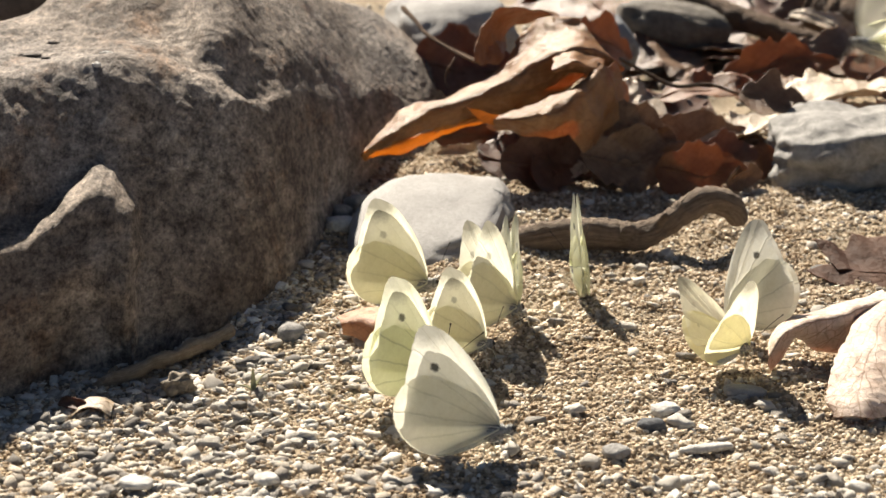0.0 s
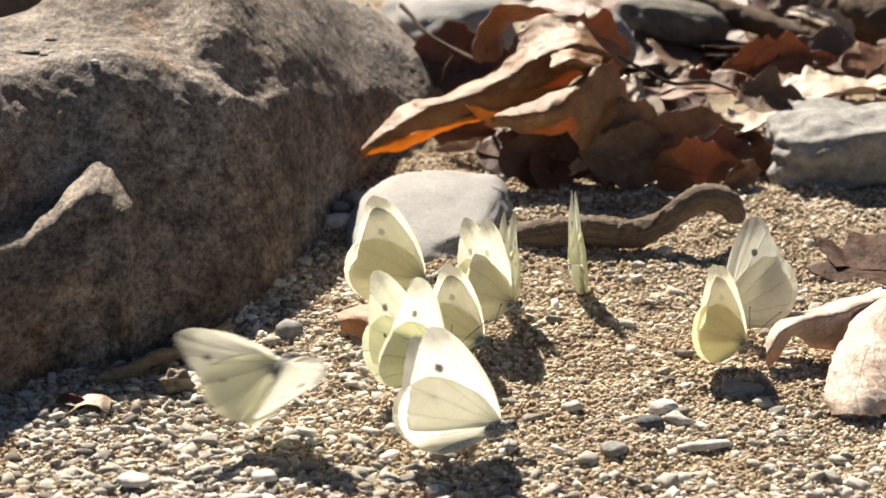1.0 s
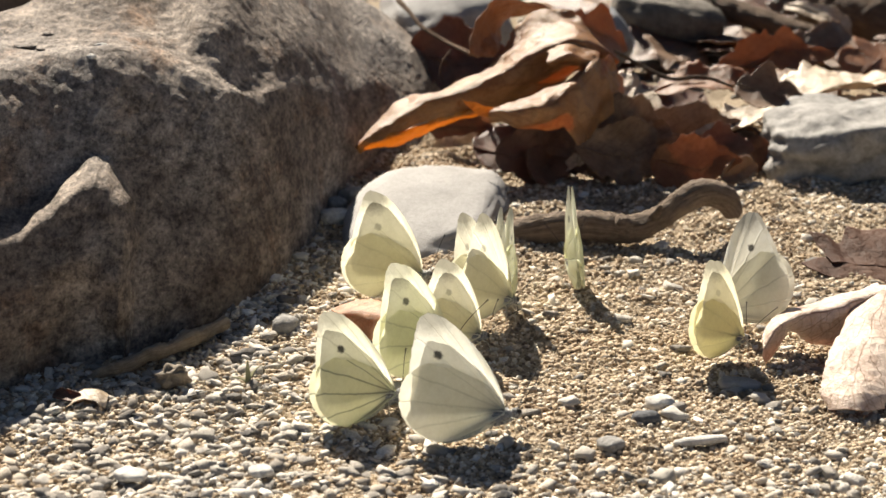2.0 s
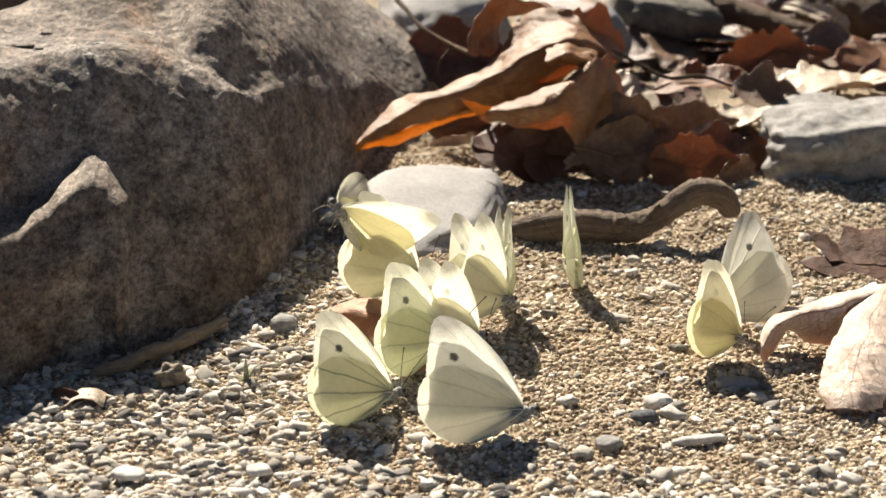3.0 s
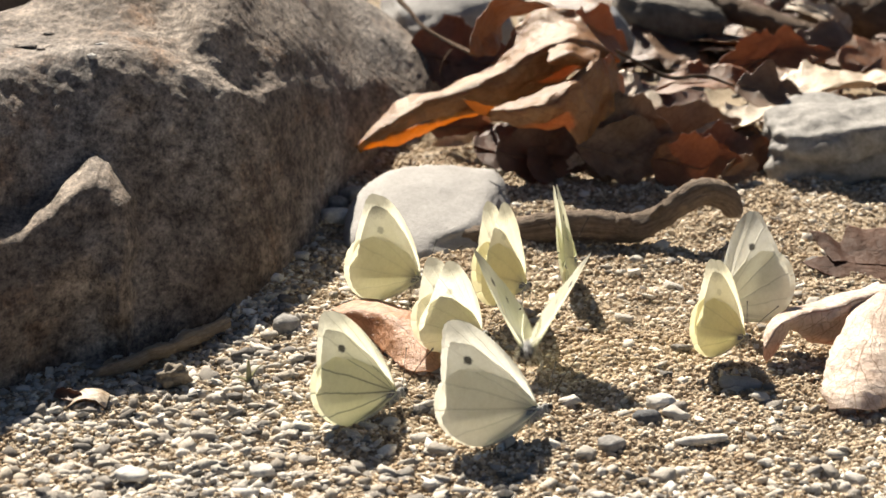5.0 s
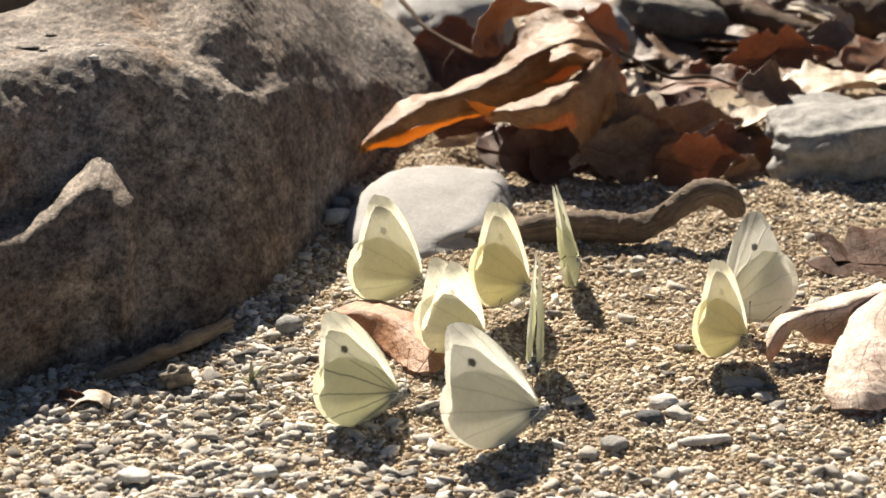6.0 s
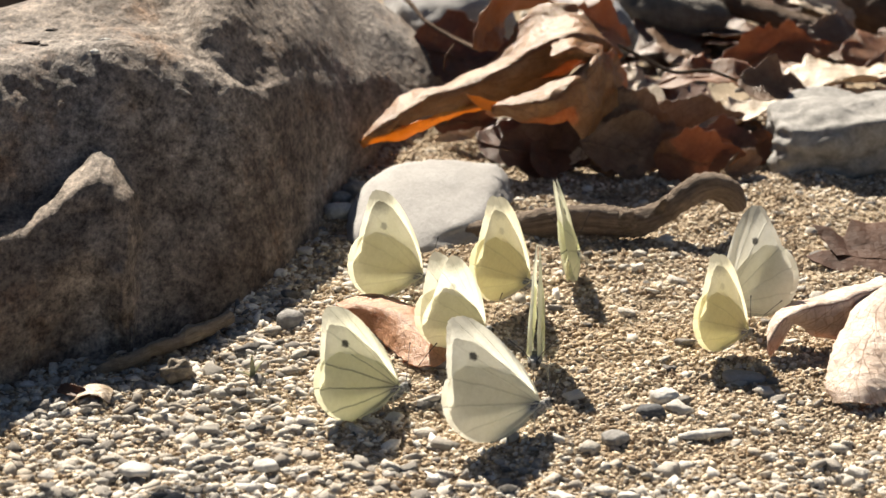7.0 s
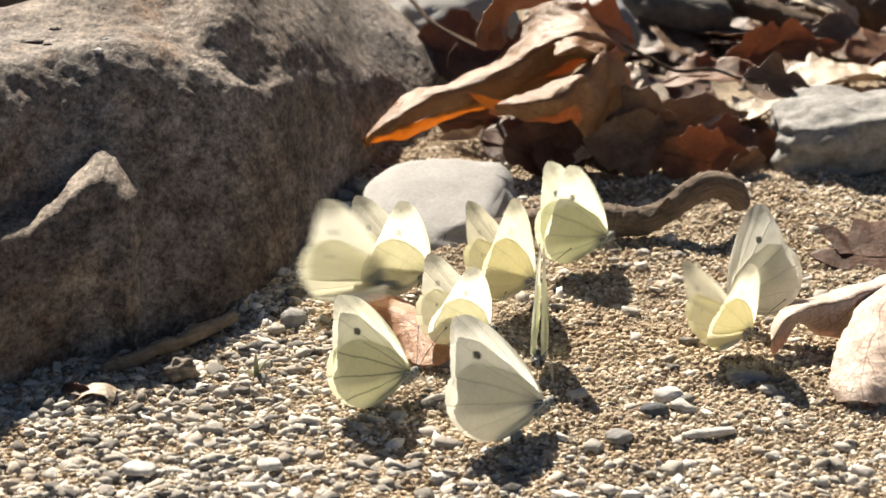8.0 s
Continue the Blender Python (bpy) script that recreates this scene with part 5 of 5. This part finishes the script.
    # settler
    h0, h3 = (-0.0036, -0.1101, 0.0068, 45, -2, -3), (0.0004, -0.0950, 0.0066, 48, 8, -5)
    low = (0.0203, -0.1120, 0.0066, 265, 4, 0)
    key_butterfly(settler, sit(0.0, 0.8, h0, 6, 4) + [(1.0, -0.0020, -0.1050, 0.0068, 46, 0, -3, 18, 12), (1.1, -0.0010, -0.1030, 0.0070, 46, 0, -3, 34, 26), (1.2, 0.0, -0.1010, 0.0070, 46, 4, -3, 28, 20), (1.35, 0.0, -0.1000, 0.0068, 46, 4, -4, 6, 6), (1.7, 0.0, -0.0980, 0.0068, 46, 6, -4, 5, 5),
        (3.0, *h3, 5, 5), (3.4, *h3, 5, 5), (3.5, *h3, 8, 5), (3.7, *h3, 6, 5), (3.8, -0.0030, -0.0900, 0.0100, 60, 20, 0, 60, 55)]
        + [(3.9, -0.0138, -0.0600, 0.0242, 60, 30, 0, 50, 50)]
        + [(3.97, -0.0109, -0.0270, 0.0512, 30, 40, 0, 10, 10), (4.0, -0.0104, -0.0200, 0.0526, 30, 42, 0, 40, 44), (4.03, -0.0111, -0.0160, 0.0552, 34, 40, 0, 74, 78)]
        + fly([(4.1, -0.0285, 0.0, 0.0943, 80, 40, 0, 40, 40), (4.2, -0.03, 0.05, 0.12, 60, 20, 0, 40, 40), (4.3, -0.01, 0.03, 0.10, 40, 0, 0, 40, 40),
               (4.4, 0.0054, 0.0, 0.0646, 0, -10, 0, 50, 50), (4.5, 0.0114, 0.0000, 0.0402, 22, 8, 0, 18, 12), (4.6, 0.0130, -0.03, 0.0270, 60, 20, 0, 40, 40), (4.7, 0.0160, -0.05, 0.0230, 100, 20, 0, 62, 62)])
        + [(4.8, 0.0165, -0.07, 0.0190, 180, 10, 0, 40, 40), (4.9, 0.0180, -0.0900, 0.0130, 255, 0, 0, 40, 40), (5.1, *low, 20, 20), (5.3, *low, -1.5, -1.5), (8.0, *low, -1.5, -1.5)])
    # arriving
    j = (0.0203, -0.0530, 0.0060, 48, -6, -6)
    key_butterfly(arriving, [(0.0, -0.30, 0.10, 0.15, 0, 0, 0, 30, 30), (1.8, -0.25, 0.0, 0.12, 0, 0, 0, 30, 30), (2.3, -0.12, -0.06, 0.10, 0, 0, 0, 60, 60), (2.6, -0.0651, -0.10, 0.0514, 0, 0, 0, 20, 20)]
        + fly([(2.7, -0.035, -0.095, 0.025, 20, 10, 0, 40, 40), (2.8, -0.0203, -0.0850, 0.0135, 60, 20, 0, 40, 40), (2.9, -0.0264, -0.0700, 0.0219, 150, 30, 0, 50, 50), (3.0, -0.0267, -0.0600, 0.0300, 215, 52, 0, 58, 50), (3.1, -0.0219, -0.0300, 0.0264, 140, 40, 0, 30, 30), (3.2, 0.0024, -0.0300, 0.0176, 40, 15, 0, 24, 24)])
        + [(3.3, 0.0024, -0.05, 0.0120, 30, 8, 0, 45, 40), (3.4, 0.0020, -0.05, 0.0080, 30, 4, 0, 30, 20), (3.5, 0.0020, -0.05, 0.0072, 30, 2, 0, 14, 8), (3.7, 0.0060, -0.05, 0.0072, 36, 0, 0, 20, 14), (3.85, 0.009, -0.05, 0.0072, 40, 0, 0, 40, 34), (4.0, 0.0112, -0.05, 0.0070, 40, 0, 0, 24, 16), (4.2, 0.014, -0.05, 0.0068, 44, 0, 0, 44, 40),
           (4.35, 0.0155, -0.05, 0.0066, 50, 0, 0, 30, 26), (4.5, 0.0185, -0.0500, 0.0066, 52, -4, 0, 42, 24), (4.7, 0.019, -0.050, 0.0062, 70, -5, -4, 24, 18), (5.2, *j, 7, 4), (7.2, *j, 7, 4), (7.3, *j, 12, 10), (7.4, *j, 42, 36), (7.5, *j, 50, 44), (7.6, *j, 8, 5), (7.8, *j, 8, 5), (7.9, *j, 14, 8), (8.0, *j, 26, 10)])
    # pale green, leaves and flies off
    g = (0.0140, -0.0440, 0.0060, 100, 0, 0)
    key_butterfly(pale_green, sit(0.0, 3.0, g, 6, 8) + [(3.2, *g, 8, 8), (3.4, *g, 14, 14), (3.6, *g, 10, 12), (3.8, *g, 18, 16), (4.0, *g, 12, 12), (4.15, 0.0220, -0.042, 0.0090, 90, 10, 0, 40, 40)]
        + fly([(4.2, 0.0240, -0.04, 0.0140, 60, 20, 0, 40, 40), (4.3, 0.0493, 0.02, 0.0569, 50, 20, 0, 50, 50), (4.4, 0.0918, 0.10, 0.0864, 50, 20, 0, 30, 30), (4.5, 0.16, 0.25, 0.15, 50, 20, 0, 30, 30)])
        + [(6.0, 0.5, 0.8, 0.4, 50, 0, 0, 30, 30), (8.0, 1.2, 1.8, 0.6, 50, 0, 0, 30, 30)])
    # edge on
    k0, k7 = (0.0345, -0.0300, 0.0058, 94, 0, -5), (0.0340, -0.0290, 0.0058, 84, 0, -11)
    key_butterfly(edge_on, sit(0.0, 3.4, k0, -1, -1) + [(4.0, 0.0342, -0.0300, 0.0058, 88, 0, -7, -1, -1), (4.5, 0.0340, -0.0300, 0.0058, 85, 0, -8, -1, -1), (6.0, *k7, -1, -1), (7.3, *k7, -1, -1), (7.4, *k7, 14, 14), (7.6, *k7, 5, 5), (7.72, 0.0340, -0.0350, 0.0062, 70, 2, 0, 10, 10),
        (7.8, 0.0380, -0.0280, 0.0085, 55, 6, 0, 42, 38), (7.9, 0.0425, -0.0210, 0.0100, 40, 8, 0, 26, 22), (8.0, 0.0420, -0.0205, 0.0075, 38, 6, 0, 16, 8)])
    # yellow beside the large white
    f = (0.0728, -0.0910, 0.0058, 46, -4, -6)
    key_butterfly(yellow_side, [(0.0, *f, 34, 26), (0.1, *f, 26, 16), (0.2, *f, 6, 5), (3.3, *f, 5, 4), (3.37, *f, 20, 18), (3.42, *f, 48, 40), (3.5, *f, 8, 6), (4.38, *f, 5, 4), (4.45, *f, 34, 30), (4.52, *f, 36, 28), (4.6, *f, 6, 5), (7.3, *f, 5, 4), (7.38, *f, 32, 28), (7.45, *f, 10, 8), (7.5, *f, 5, 4), (7.88, *f, 5, 4), (8.0, *f, 32, 24)])
    g2 = (0.0713, -0.0700, 0.0046, 140, -20, 15)
    key_butterfly(large_side, sit(0.0, 8.0, g2, 4, 3))
    # blue
    key_butterfly(blue, [(0.0, -0.5, 0.0, 0.15, 0, 0, 0, 30, 30), (2.5, -0.3, -0.02, 0.12, 0, 0, 0, 30, 30)]
        + fly([(3.0, -0.1400, -0.05, 0.0850, -20, -10, 0, 50, 50), (3.1, -0.1006, -0.05, 0.0625, -20, -10, 0, 40, 40), (3.2, -0.0236, -0.10, 0.0300, 20, 10, 20, 60, 60), (3.3, 0.0255, -0.06, 0.0351, 40, 20, 10, 30, 30), (3.4, 0.1103, 0.0, 0.0694, 40, 20, 0, 50, 50), (3.5, 0.16, 0.05, 0.11, 80, 0, 0, 30, 30)])
        + [(3.7, 0.1062, 0.10, 0.056, 150, 0, 0, 60, 60), (3.8, 0.17, 0.06, 0.13, 190, 0, 0, 60, 60), (3.95, 0.16, -0.25, 0.18, 230, 0, 0, 30, 30), (4.1, 0.03, -0.25, 0.012, 190, 0, 0, 60, 60), (4.2, -0.0372, -0.20, 0.0172, 180, 0, 0, 40, 40), (4.3, -0.085, -0.215, 0.012, 180, 0, 0, 60, 60), (4.7, -0.25, -0.20, 0.03, 180, 0, 0, 30, 30), (8.0, -0.8, -0.2, 0.2, 180, 0, 0, 30, 30)])


motions()
